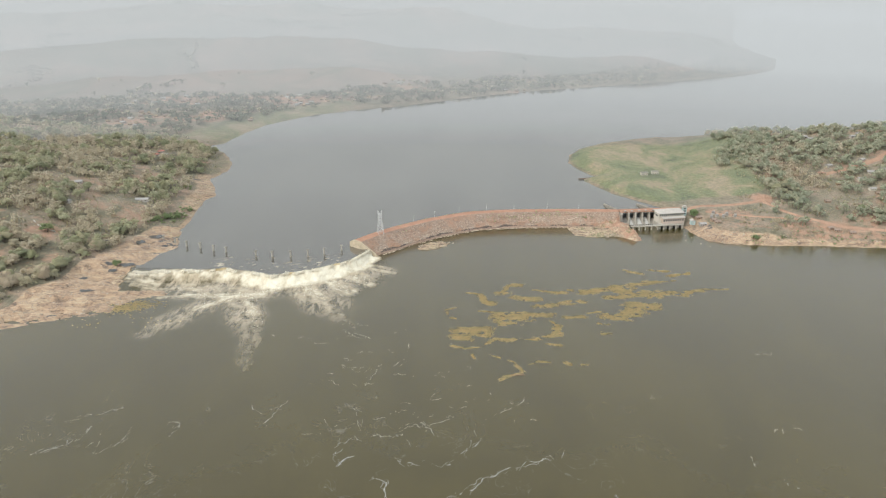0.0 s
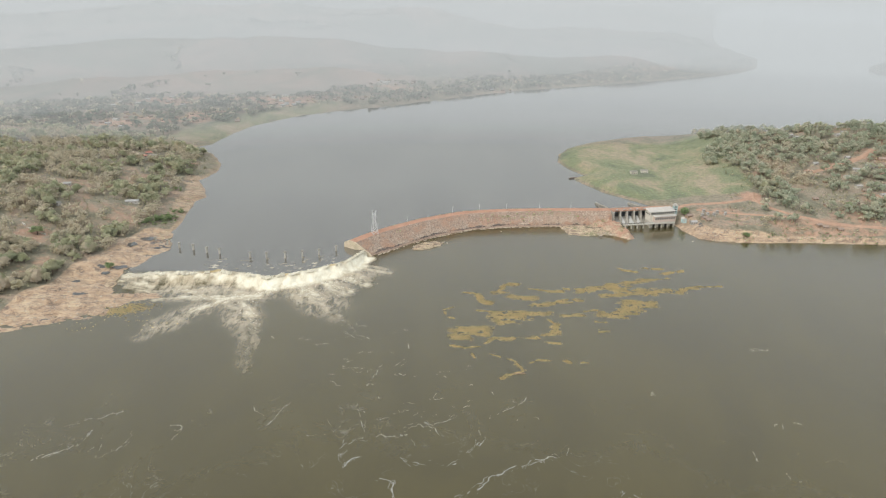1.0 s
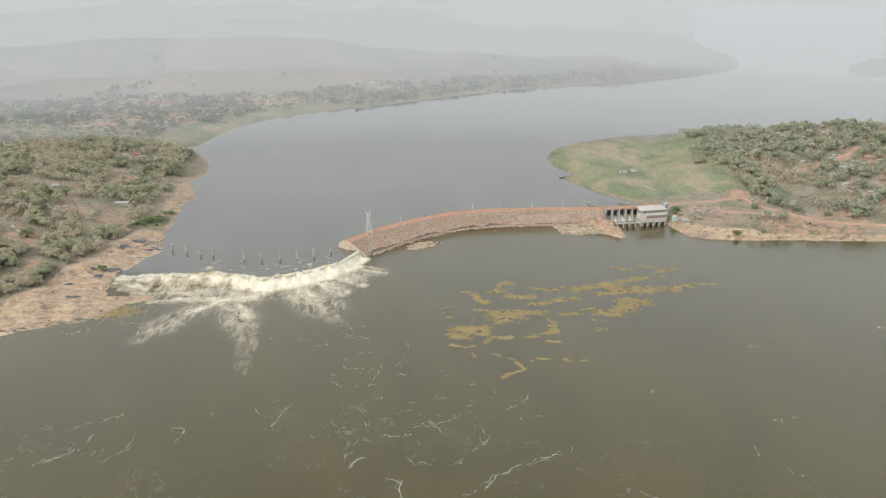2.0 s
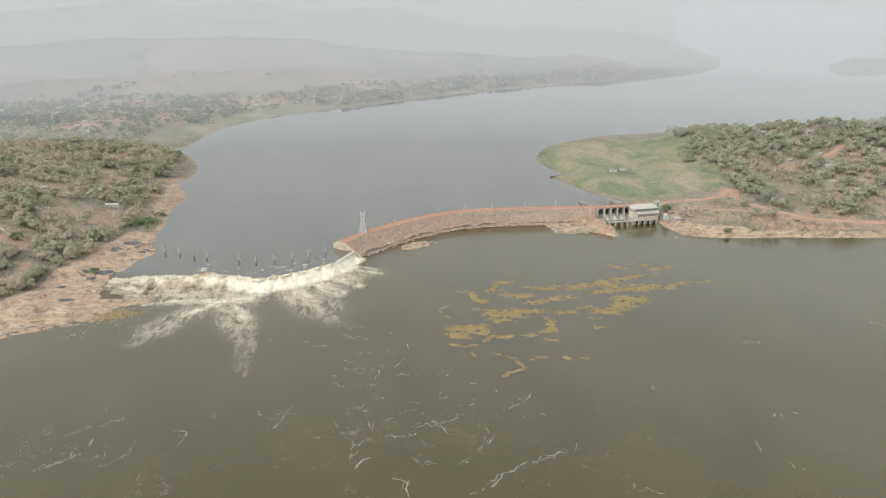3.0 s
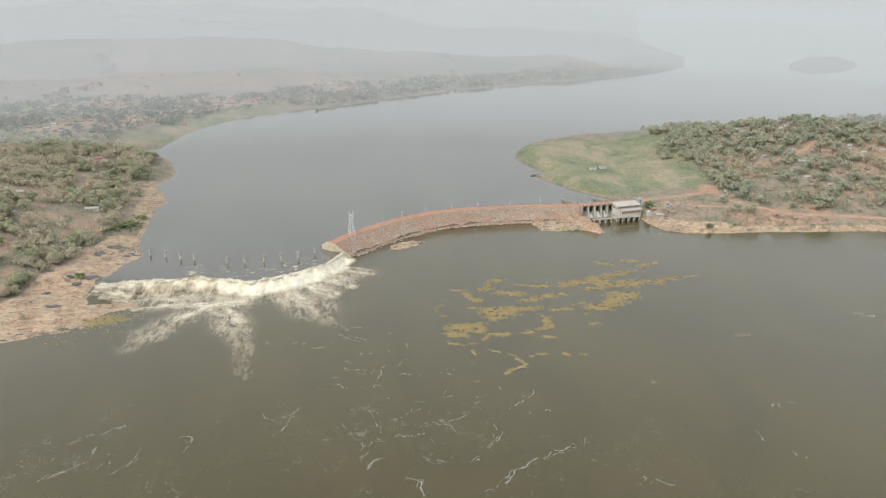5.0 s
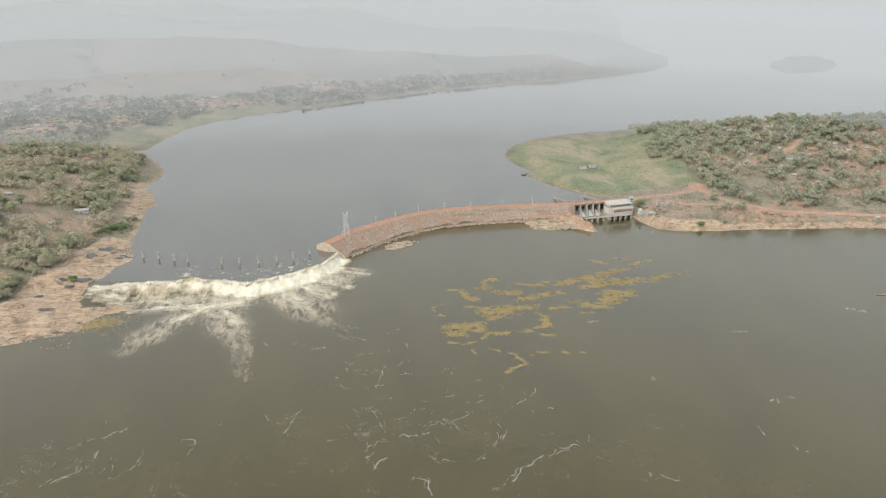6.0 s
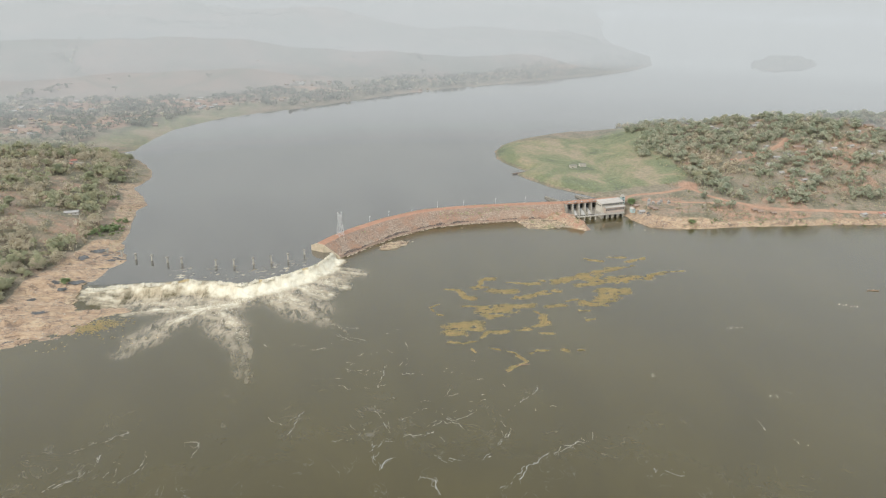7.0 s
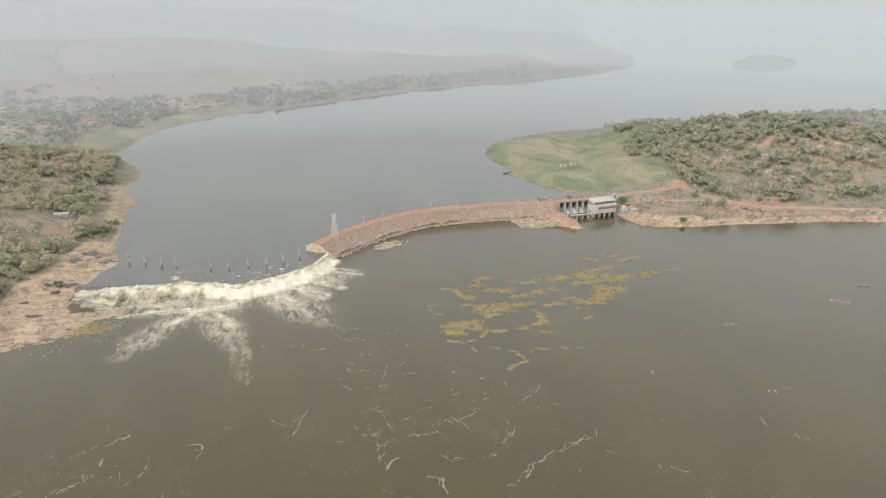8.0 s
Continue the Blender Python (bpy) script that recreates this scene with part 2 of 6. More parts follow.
def stone_material(name, stops, soil=False):
    """Loose stones, each of its own tone; soil: red earth and dust lie between them in patches."""
    m = Nodes(name, 0.9, 0.25)
    tone = m.ramp(m.island(), stops)
    mottle = m.ramp(m.noise(0.8, 6), [(0.3, (0.7, 0.7, 0.7)), (0.7, (1.2, 1.2, 1.2))])
    c = m.mix(1.0, tone, mottle, 'MULTIPLY')
    if soil:
        c = m.mix(m.maths('MULTIPLY', m.grey(m.noise(16, 6, 0.65), 0.46, 0.60), 0.8), c, (0.40, 0.235, 0.155))
        c = m.mix(m.maths('MULTIPLY', m.grey(m.noise(23, 6, 0.65, (1.3, 1, 1)), 0.53, 0.62), 0.7), c, (0.43, 0.36, 0.275))
    m.colour(c).bump(m.noise(0.4, 5), 0.1, 0.6)
    return m.mat


M_RIPRAP = stone_material("riprap_stone", [(0.0, (0.23, 0.185, 0.15)), (0.3, (0.41, 0.32, 0.245)), (0.65, (0.51, 0.41, 0.315)), (1.0, (0.34, 0.29, 0.24))], True)

M_WETSTONE = stone_material("wet_stone", [(0.0, (0.10, 0.085, 0.075)), (0.5, (0.17, 0.14, 0.12)), (1.0, (0.13, 0.11, 0.095))])
M_PALESTONE = stone_material("pale_stone", [(0.0, (0.36, 0.30, 0.23)), (0.5, (0.47, 0.40, 0.31)), (1.0, (0.30, 0.25, 0.195))])


def earth_material(name, lo, hi, size=5.0):
    m = Nodes(name, 0.95, 0.15)
    m.colour(m.ramp(m.noise(size, 8, 0.65), [(0.3, lo), (0.7, hi)])).bump(m.noise(1.0, 7), 0.25, 0.6)
    return m.mat


M_LATERITE = earth_material("red_laterite", (0.32, 0.175, 0.115), (0.45, 0.27, 0.185))
M_DYKEFILL = earth_material("dyke_rubble_fill", (0.23, 0.17, 0.13), (0.40, 0.295, 0.22), 3.0)


def spur_material():
    """Red earth lying in patches on pale layered rock."""
    m = Nodes("red_rocky_earth", 0.95, 0.15)
    rock = m.ramp(m.noise(4, 12, 0.75, (0.7, 1.6, 2.5), 0.8), [(0.38, (0.15, 0.11, 0.085)), (0.46, (0.34, 0.25, 0.175)), (0.58, (0.50, 0.40, 0.28))])
    earth = m.ramp(m.noise(3, 8, 0.65), [(0.3, (0.29, 0.175, 0.12)), (0.7, (0.47, 0.30, 0.21))])
    c = m.mix(m.grey(m.noise(7, 8, 0.7, (0.8, 1.5, 1)), 0.44, 0.56), rock, earth)
    c = m.mix(m.maths('MULTIPLY', m.grey(m.noise(9, 6, 0.65), 0.56, 0.62), 0.7), c, (0.20, 0.20, 0.10))
    m.colour(c).bump(m.noise(1.2, 9, 0.7), 0.8, 0.8)
    return m.mat


M_SPUR = spur_material()
M_TRACK = earth_material("dirt_track", (0.31, 0.195, 0.135), (0.43, 0.285, 0.20), 6.0)


def ledge_material():
    """Layered tan bedrock with dark seams and thin tufts of green."""
    m = Nodes("shore_rock", 0.9, 0.2)
    c = m.ramp(m.noise(6, 12, 0.75, (0.7, 1.5, 2.5), 0.8), [(0.38, (0.13, 0.105, 0.08)), (0.44, (0.29, 0.215, 0.15)), (0.50, (0.39, 0.30, 0.205)), (0.58, (0.48, 0.39, 0.27))])
    seam = m.grey(m.maths('ABSOLUTE', m.maths('SUBTRACT', m.noise(9, 9, 0.65, (0.5, 1.8, 1), 1.0), 0.5), 0.0), 0.03, 0.0)
    c = m.mix(m.maths('MULTIPLY', seam, 0.7), c, (0.11, 0.09, 0.07))
    c = m.mix(m.maths('MULTIPLY', m.grey(m.noise(11, 7, 0.7), 0.55, 0.62), 0.7), c, (0.15, 0.165, 0.08))
    m.colour(c).bump(m.noise(1.5, 9, 0.7), 0.8, 0.8)
    return m.mat


M_SHOREROCK = ledge_material()
M_WEED = foliage("floating_weed", [(0.0, (0.165, 0.140, 0.072)), (0.5, (0.215, 0.172, 0.086)), (1.0, (0.255, 0.200, 0.105))], True, 0.0, 5.0)


# ---- the lie of the land ----
LOW, HIGH = 0.0, 6.0   # tail water and reservoir level

SHORE_LEFT_A = [(-4600, 100), (-1500, 330), (-700, 400), (-420, 455), (-324, 488), (-288, 503), (-257, 514), (-255, 527), (-246, 541),
                (-224, 549), (-230, 556), (-249, 562), (-264, 588), (-261, 603), (-255, 622), (-245, 640), (-252, 662), (-258, 690), (-258, 721)]
SHORE_LEFT_B = [(-262, 754), (-264, 784), (-257, 800), (-268, 836), (-283, 869), (-273, 905), (-274, 937), (-286, 968), (-305, 1004),
                (-340, 1036), (-318, 1056), (-306, 1125), (-288, 1185), (-253, 1232), (-222, 1270), (-172, 1305), (-92, 1345), (-33, 1389)]
SHORE_LEFT_C = [(41, 1440), (121, 1492), (192, 1528), (303, 1571), (430, 1622), (560, 1680), (680, 1745), (785, 1840), (870, 2040),
                (840, 2250), (1000, 2800), (1600, 4600), (-4600, 4600)]
SHORE_RIGHT_A = [(4600, 300), (1500, 520), (700, 605), (508, 643), (456, 653), (407, 657), (345, 662), (283, 664), (262, 669), (250, 676),
                 (244, 688), (241, 700), (241, 716), (238, 742), (225, 764), (207, 786), (184, 815), (172, 844), (163, 869), (180, 882)]
SHORE_RIGHT_B = [(175, 892), (163, 920), (158, 948), (164, 985), (182, 1020), (216, 1052), (258, 1075), (297, 1088), (338, 1090),
                 (400, 1092), (520, 1080), (700, 1060), (1100, 1040), (4600, 900)]
ISLAND = [(1061, 1863), (1011, 1765), (1045, 1712), (1161, 1740), (1267, 1844), (1302, 1980), (1216, 2020)]
LEFT_BANK = np.array(SHORE_LEFT_A + SHORE_LEFT_B + SHORE_LEFT_C, float)
RIGHT_BANK = np.array(SHORE_RIGHT_A + SHORE_RIGHT_B, float)
FAR_ISLE = np.array(ISLAND, float)
SHELF = np.array(SHORE_LEFT_A[3:] + [(-262, 694), (-277, 688), (-284, 668), (-290, 645), (-300, 618), (-310, 590), (-316, 560), (-330, 545), (-338, 515), (-362, 500), (-432, 462)], float)


def smooth(v, a, b):
    u = np.clip((np.asarray(v, float) - a) / (b - a), 0, 1)
    return u * u * (3 - 2 * u)


def hashed(i, j, seed):
    v = np.sin(i * 127.1 + j * 311.7 + seed * 74.7) * 43758.5453
    return v - np.floor(v)


def vnoise(x, y, seed=0):
    """Smooth lattice noise, 0 to 1."""
    i, j = np.floor(x), np.floor(y)
    u, v = x - i, y - j
    u, v = u * u * (3 - 2 * u), v * v * (3 - 2 * v)
    a, b = hashed(i, j, seed), hashed(i + 1, j, seed)
    c, d = hashed(i, j + 1, seed), hashed(i + 1, j + 1, seed)
    return (a * (1 - u) + b * u) * (1 - v) + (c * (1 - u) + d * u) * v


def fbm(x, y, seed=0, octaves=4):
    total, size, norm = 0.0, 1.0, 0.0
    for k in range(octaves):
        total = total + size * vnoise(x * 2**k, y * 2**k, seed + k)
        norm, size = norm + size, size * 0.5
    return total / norm


def inland(x, y, poly):
    """Signed distance to a shore: positive on land."""
    best, inside = np.full(np.shape(x), 1e12), np.zeros(np.shape(x), bool)
    for (ax, ay), (bx, by) in zip(poly, np.roll(poly, -1, 0)):
        dx, dy = bx - ax, by - ay
        u = np.clip(((x - ax) * dx + (y - ay) * dy) / (dx * dx + dy * dy + 1e-9), 0, 1)
        best = np.minimum(best, (x - ax - u * dx) ** 2 + (y - ay - u * dy) ** 2)
        if ay != by:
            inside ^= ((ay > y) != (by > y)) & (x < (bx - ax) * (y - ay) / (by - ay) + ax)
    return np.where(inside, 1, -1) * np.sqrt(best)


# pools left standing on the rock shelf: centre, half-sizes, water level
ROCK_POOLS = [(-272, 661, 6.5, 5.0, 8.6), (-281, 645, 4.5, 5.5, 9.3), (-274, 596, 6.0, 4.0, 6.9), (-282, 585, 4.0, 3.2, 6.2), (-307, 642, 8.0, 5.5, 11.6), (-257, 641, 3.2, 2.6, 7.2), (-288, 547, 6.0, 2.4, 4.6)]

# where the grassy hills rise behind the far village
HILL_FOOT = [(-1500, 1150), (-900, 1230), (-646, 1264), (-491, 1329), (-376, 1358), (-214, 1410), (-117, 1500), (-7, 1535), (109, 1595), (303, 1680), (560, 1790), (900, 2020)]


def behind_foot(x, y):
    px, py = np.array(HILL_FOOT, float).T
    return y - np.interp(x, px, py) + 50 * (fbm(x / 90, y / 90, 13, 3) - 0.5)


def land(x, y):
    """Height of the ground, and its zones: rock, grass, red, hill."""
    x, y = np.asarray(x, float), np.asarray(y, float)
    rag = 5.0 * (fbm(x / 13, y / 13, 5, 3) - 0.5)
    sl, sr, si = inland(x, y, LEFT_BANK) + rag, inland(x, y, RIGHT_BANK) + rag * 0.7, inland(x, y, FAR_ISLE) + rag
    # left bank
    level = HIGH * smooth(y, 566, 602)
    shelf = smooth(y, 705, 655) * smooth(y, 300, 420)
    bank = np.where(sl < 70, sl * (0.13 * shelf + 0.26 * (1 - shelf)), 0)
    bank = np.where(sl >= 70, 70 * (0.13 * shelf + 0.26 * (1 - shelf)) + (sl - 70) * 0.10, bank)
    near_hill = 36 * np.exp(-(((x + 690) / 130) ** 2 + ((y - 930) / 150) ** 2)) + 26 * np.exp(-(((x + 520) / 150) ** 2 + ((y - 700) / 200) ** 2))
    low_bank = np.minimum(bank, 22) + near_hill * smooth(sl, 30, 160)
    plain_part = np.minimum(sl * 0.10, 14) + smooth(sl, 150, 260) * 6
    village = smooth(y, 1010, 1090)
    left = low_bank * (1 - village) + plain_part * village
    tall = 1 - 0.72 * smooth(x, -150, 500)
    rear = behind_foot(x, y)
    hills = smooth(rear, -30, 950) * 110 * tall + smooth(rear, 800, 2300) * 60 * tall
    hills = hills * (0.70 + 0.6 * fbm(x / 420, y / 420, 11, 3)) + smooth(rear, 0, 300) * 34 * (fbm(x / 190, y / 190, 21, 4) - 0.45)
    headland = smooth(sl, 25, 200) * 22 * smooth(x, 250, 480) * (0.5 + fbm(x / 150, y / 150, 31, 3))
    left = left + hills * smooth(y, 1100, 1250) + headland
    left = left + 3.0 * (fbm(x / 40, y / 40, 3, 4) - 0.5) * smooth(sl, 10, 60)
    ledge = fbm(x / 9, y / 5, 41, 5)
    rock_l = smooth(inland(x, y, SHELF) + 9 * (fbm(x / 16, y / 16, 43, 3) - 0.5), -3.5, 2.5)
    left = left + rock_l * (4.2 * (np.floor(ledge * 7) / 7 + 0.35 * ledge - 0.68)) * smooth(sl, -2, 8)
    for cx, cy, rx, ry, pz in ROCK_POOLS:
        dip = smooth(np.hypot((x - cx) / rx, (y - cy) / ry), 1.6, 1.0)
        left = left * (1 - dip) + (pz - 0.5 - level) * dip
    hl = np.where(sl > 0, level + left, level + np.maximum(sl * 0.22, -10))
    # right bank
    level_r = HIGH * smooth(y, 702, 748)
    s = x - 0.3 * (y - 740)
    grade = 0.02 + 0.10 * smooth(s, 225, 320) + 0.10 * smooth(s, 320, 480) + 0.05 * smooth(s, 480, 640)
    back = np.minimum(np.clip(y - 662, 0, 260), 260)
    rise = 5.0 * smooth(sr, 0, 16) * smooth(y, 760, 700) + grade * back + 2.0 * smooth(sr, 0, 12)
    rise = np.minimum(rise, 0.9 + 0.32 * sr)
    rise = rise + 4.0 * (fbm(x / 45, y / 45, 7, 4) - 0.5) * smooth(sr, 15, 60) * smooth(s, 280, 340)
    bench = smooth(x, 340, 300) * smooth(y, 745, 730) * smooth(sr, 12, 26)
    rise = rise * (1 - bench) + (8.5 + 0.02 * (x - 240)) * bench
    rock_r = smooth(sr, 22, 12) * smooth(y, 735, 700) * smooth(x, 330, 300) + 0.62 * smooth(sr, 16, 6) * smooth(y, 720, 690) * smooth(x, 290, 330)
    rise = rise + rock_r * 2.4 * (np.floor(ledge * 6) / 6 + 0.3 * ledge - 0.6)
    hr = np.where(sr > 0, np.maximum(level_r + rise - 0.5 * level_r * smooth(sr, 10, 40) * smooth(s, 250, 300), level_r * 1.05), level_r + np.maximum(sr * 0.25, -10))
    isle = np.where(si > 0, HIGH + np.minimum(si * 0.12, 7), HIGH + np.maximum(si * 0.1, -5))
    right = sr > sl
    h = np.where(si > 0, isle, np.where(right, hr, hl))
    rock = np.clip(np.where(right, rock_r, rock_l), 0, 1)
    rock = np.maximum(rock, np.where(~right, smooth(sl, 10, 2) * (y > 640) * (y < 1000) * 0.52, 0))
    rock = np.maximum(rock, np.where(~right, 0.60 * smooth(sl + 10 * (fbm(x / 18, y / 18, 57, 3) - 0.5), 30, 14) * smooth(y, 715, 745) * smooth(y, 905, 870), 0))
    flats = smooth(s + 40 * (fbm(x / 40, y / 40, 55, 3) - 0.5), 338, 303) * smooth(y, 755, 785) * smooth(sr, -1, 6) * (1 - 0.72 * smooth(y, 975, 1050))
    reeds = smooth(sl, 90, 60) * smooth(y, 1030, 1080) * smooth(x, -90, -200)
    grass = np.where(right, flats, np.maximum(reeds * 0.54, 0))
    red = np.where(right, 0.50 * smooth(fbm(x / 38, y / 38, 51, 3), 0.50, 0.66) * smooth(s, 290, 330) + 0.46 * bench * smooth(sr, 14, 26),
                   0.45 * smooth(fbm(x / 34, y / 34, 53, 3), 0.58, 0.70) * (y < 1050) + 0.60 * smooth(fbm(x / 60, y / 40, 54, 3), 0.52, 0.64) * smooth(y, 1090, 1130) * smooth(sl, 320, 240) * smooth(sl, 40, 80))
    red = np.maximum(red, 0.62 * np.exp(-(((x + 362) / 26) ** 2 + ((y - 636) / 30) ** 2)) + 0.5 * np.exp(-(((x + 335) / 14) ** 2 + ((y - 590) / 22) ** 2)))
    red = np.maximum(red, 0.85 * np.exp(-(((x - 331) / 15) ** 2 + ((y - 759) / 19) ** 2)) + 0.45 * np.exp(-(((x - 290) / 26) ** 2 + ((y - 718) / 9) ** 2)))
    for cx, cy in ((-492, 1130), (-462, 1185), (-398, 1202), (-440, 1300), (-505, 1272), (-258, 1340), (-222, 1372), (-95, 1535), (130, 1515)):
        red = np.maximum(red, 0.66 * np.exp(-(((x - cx) / 26) ** 2 + ((y - cy + 8) / 18) ** 2)))
    red = np.where(right, red, red * smooth(rear, 25, -10))
    hill = np.where(right, 0, smooth(rear, -15, 25) * smooth(y, 1080, 1200))
    return h, rock, np.clip(grass, 0, 1), np.clip(red, 0, 1), np.clip(hill, 0, 1), np.maximum(np.maximum(sl, sr), si)


def ground_z(x, y):
    return float(land(np.array([x]), np.array([y]))[0][0])


def mesh_object(name, verts, faces, material, smooth_shade=False):
    me = bpy.data.meshes.new(name)
    if isinstance(verts, np.ndarray):
        verts = verts.tolist()
    if isinstance(faces, np.ndarray):
        faces = faces.tolist()
    me.from_pydata(verts, [], faces)
    me.materials.append(material)
    if smooth_shade:
        me.polygons.foreach_set("use_smooth", np.ones(len(me.polygons), bool))
    me.update()
    return new(name, me)


def grid_faces(nx, ny):
    a = (np.arange(ny - 1)[:, None] * nx + np.arange(nx - 1)[None, :]).ravel()
    return np.stack([a, a + 1, a + nx + 1, a + nx], 1)


def put_attribute(ob, name, values):
    a = ob.data.attributes.new(name, 'FLOAT', 'POINT')
    a.data.foreach_set("value", np.asarray(values, np.float32).ravel())


def steps(*runs):
    """Grid lines: runs of (start, end, spacing)."""
    return np.unique(np.concatenate([np.arange(a, b, d) for a, b, d in runs]))


gx = steps((-4600, -1500, 300), (-1500, -700, 25), (-700, -360, 7), (-360, -215, 2.2), (-215, 150, 9), (150, 230, 4), (230, 360, 2.2), (360, 620, 4), (620, 1000, 14), (1000, 1500, 40), (1500, 4700, 300))
gy = steps((-1500, 300, 150), (300, 480, 12), (480, 760, 2.2), (760, 1120, 5), (1120, 1500, 9), (1500, 2400, 18), (2400, 3200, 60), (3200, 4700, 200))
GX, GY = np.meshgrid(gx, gy)
gh, g_rock, g_grass, g_red, g_hill, _ = land(GX, GY)
ground = mesh_object("ground", np.stack([GX, GY, gh], -1).reshape(-1, 3), grid_faces(len(gx), len(gy)), M_GROUND, True)
for key, val in (("rock", g_rock), ("grass", g_grass), ("red", g_red), ("hill", g_hill)):
    put_attribute(ground, key, val)
tagged(ground, "dry-season river banks of rock, red soil and grass", "ground", kind="structure")

# ---- water ----
DAM_LINE = [(-340, 660), (-275, 600), (-262, 590), (-234, 588), (-210, 587), (-187, 590), (-166, 584), (-145, 575), (-119, 585), (-93, 602), (-83, 612), (-75, 627), (-70, 640),
            (-68, 657), (-49, 676), (-17, 700), (22, 722), (62, 729), (120, 731), (240, 731), (260, 790), (420, 850), (4600, 850)]


def dam_y(x):
    px, py = np.array(DAM_LINE, float).T
    return np.interp(x, px, py)


lx = steps((-4600, -340, 400), (-340, -280, 6), (-280, -50, 1.6), (-50, 270, 6), (270, 4700, 400))
lv = np.r_[np.arange(0, 40, 1.6) / 4000, 0.012, 0.03, 0.07, 0.15, 0.3, 0.6, 1.0]
LX, LV = np.meshgrid(lx, lv)
LY = dam_y(LX) + 1.0 * smooth(LX, -262, -250) * smooth(LX, -68, -80) + (4600 - dam_y(LX)) * LV
reservoir = mesh_object("water_upstream", np.stack([LX, LY, np.full(LX.shape, HIGH)], -1).reshape(-1, 3), grid_faces(len(lx), len(lv)), M_LAKE)
riffle = smooth(fbm(LX / 5, LY / 2.2, 64, 3), 0.60, 0.74) * smooth(LY - dam_y(LX), 0, 4) * smooth(LY - dam_y(LX), 40, 16) * smooth(LX, -225, -190) * smooth(LX, -78, -100)
for cx, cy in ((-168, 618), (-153, 615), (-138, 617), (-122, 618), (-107, 620)):
    riffle = np.maximum(riffle, 0.6 * smooth(np.hypot((LX - cx) * 0.7, LY - cy), 3.0, 0.5))
put_attribute(reservoir, "foam", riffle * 0.9)
put_attribute(reservoir, "threads", LX * 0)
put_attribute(reservoir, "lip", LX * 0)
put_attribute(reservoir, "silt", LX * 0)
tagged(reservoir, "smooth grey-brown river water above the dyke", "water", kind="structure")

# white water: the river falls over a rock sill between the bank and the dyke
CREST = [(-268, 588), (-257, 580), (-234, 585), (-210, 585), (-187, 589), (-166, 582), (-145, 573), (-119, 584), (-93, 601), (-82, 612), (-74, 627), (-69, 638), (-40, 640)]
# foam tongues: from, to, half-width, strength
FOAM_FALL = [((-261, 580), (-236, 579), 6, 1.05), ((-240, 583), (-200, 582), 7, 0.98), ((-215, 582), (-182, 583), 9, 1.0), ((-188, 583), (-160, 575), 9, 0.98),
             ((-164, 575), (-140, 567), 10, 1.05), ((-144, 567), (-118, 575), 10, 1.1), ((-120, 575), (-92, 593), 10, 1.1), ((-94, 593), (-72, 611), 9, 1.05),
             ((-76, 612), (-66, 628), 7, 1.05), ((-215, 566), (-160, 560), 11, 0.62), ((-66, 614), (-48, 606), 4, 0.50), ((-70, 606), (-46, 596), 4.5, 0.55),
             ((-82, 596), (-62, 582), 6, 0.58)]
FOAM_SPREAD = [((-100, 582), (-80, 556), 10, 0.74), ((-118, 568), (-100, 544), 10, 0.72), ((-128, 562), (-112, 540), 9, 0.52), ((-100, 548), (-86, 522), 7, 0.50),
               ((-84, 522), (-66, 492), 3, 0.30), ((-227, 544), (-206, 548), 4.0, 0.72), ((-222, 562), (-198, 558), 4, 0.75), ((-206, 549), (-176, 547), 7, 0.80),
               ((-178, 546), (-150, 550), 8, 1.0), ((-150, 552), (-140, 560), 6, 0.95), ((-172, 544), (-192, 524), 6, 0.90), ((-190, 526), (-206, 500), 6.5, 0.56),
               ((-204, 504), (-212, 490), 5, 0.34), ((-84, 588), (-64, 570), 7, 0.7)]
FOAM_TAIL = [((-176, 542), (-160, 528), 6, 0.60), ((-158, 544), (-146, 514), 6.5, 0.76), ((-148, 518), (-137, 488), 5, 0.62), ((-138, 490), (-132, 462), 3.5, 0.52),
             ((-136, 464), (-130, 432), 3.5, 0.40), ((-166, 536), (-152, 506), 5.5, 0.42), ((318, 480), (330, 472), 0.9, 0.7),
             ((-264, 572), (-238, 566), 6, 0.8), ((-256, 563), (-236, 560), 3.5, 0.65), ((-250, 566), (-232, 566), 3, 0.5), ((-245, 557), (-228, 562), 2.5, 0.55)]
FOAM_TONGUES = FOAM_FALL + FOAM_SPREAD + FOAM_TAIL
AERATED = [((-225, 570), (-150, 560), 19, 1.0), ((-150, 560), (-90, 580), 17, 1.0), ((-115, 565), (-92, 530), 17, 0.9), ((-180, 540), (-206, 502), 12, 0.9), ((-204, 504), (-216, 484), 9, 0.5),
           ((-165, 540), (-150, 505), 14, 0.8), ((-150, 510), (-142, 470), 7, 0.5), ((-142, 470), (-138, 440), 4, 0.25), ((-85, 592), (-50, 598), 9, 0.7), ((-98, 545), (-82, 510), 9, 0.45), ((-215, 548), (-190, 545), 8, 0.7)]


def tongue(x, y, a, b, r):
    dx, dy = b[0] - a[0], b[1] - a[1]
    u = np.clip(((x - a[0]) * dx + (y - a[1]) * dy) / (dx * dx + dy * dy), 0, 1)
    d = np.hypot(x - a[0] - u * dx, y - a[1] - u * dy)
    size = math.hypot(dx, dy)
    return smooth(d, r * 1.7, r * 0.15), ((x - a[0]) * dx + (y - a[1]) * dy) / size, ((y - a[1]) * dx - (x - a[0]) * dy) / size


def crest_y(x):
    cx, cy = np.array(CREST, float).T
    return np.interp(x, cx, cy) + 6.0 * (fbm(np.asarray(x, float) / 9, np.zeros(np.shape(x)), 59, 3) - 0.5)


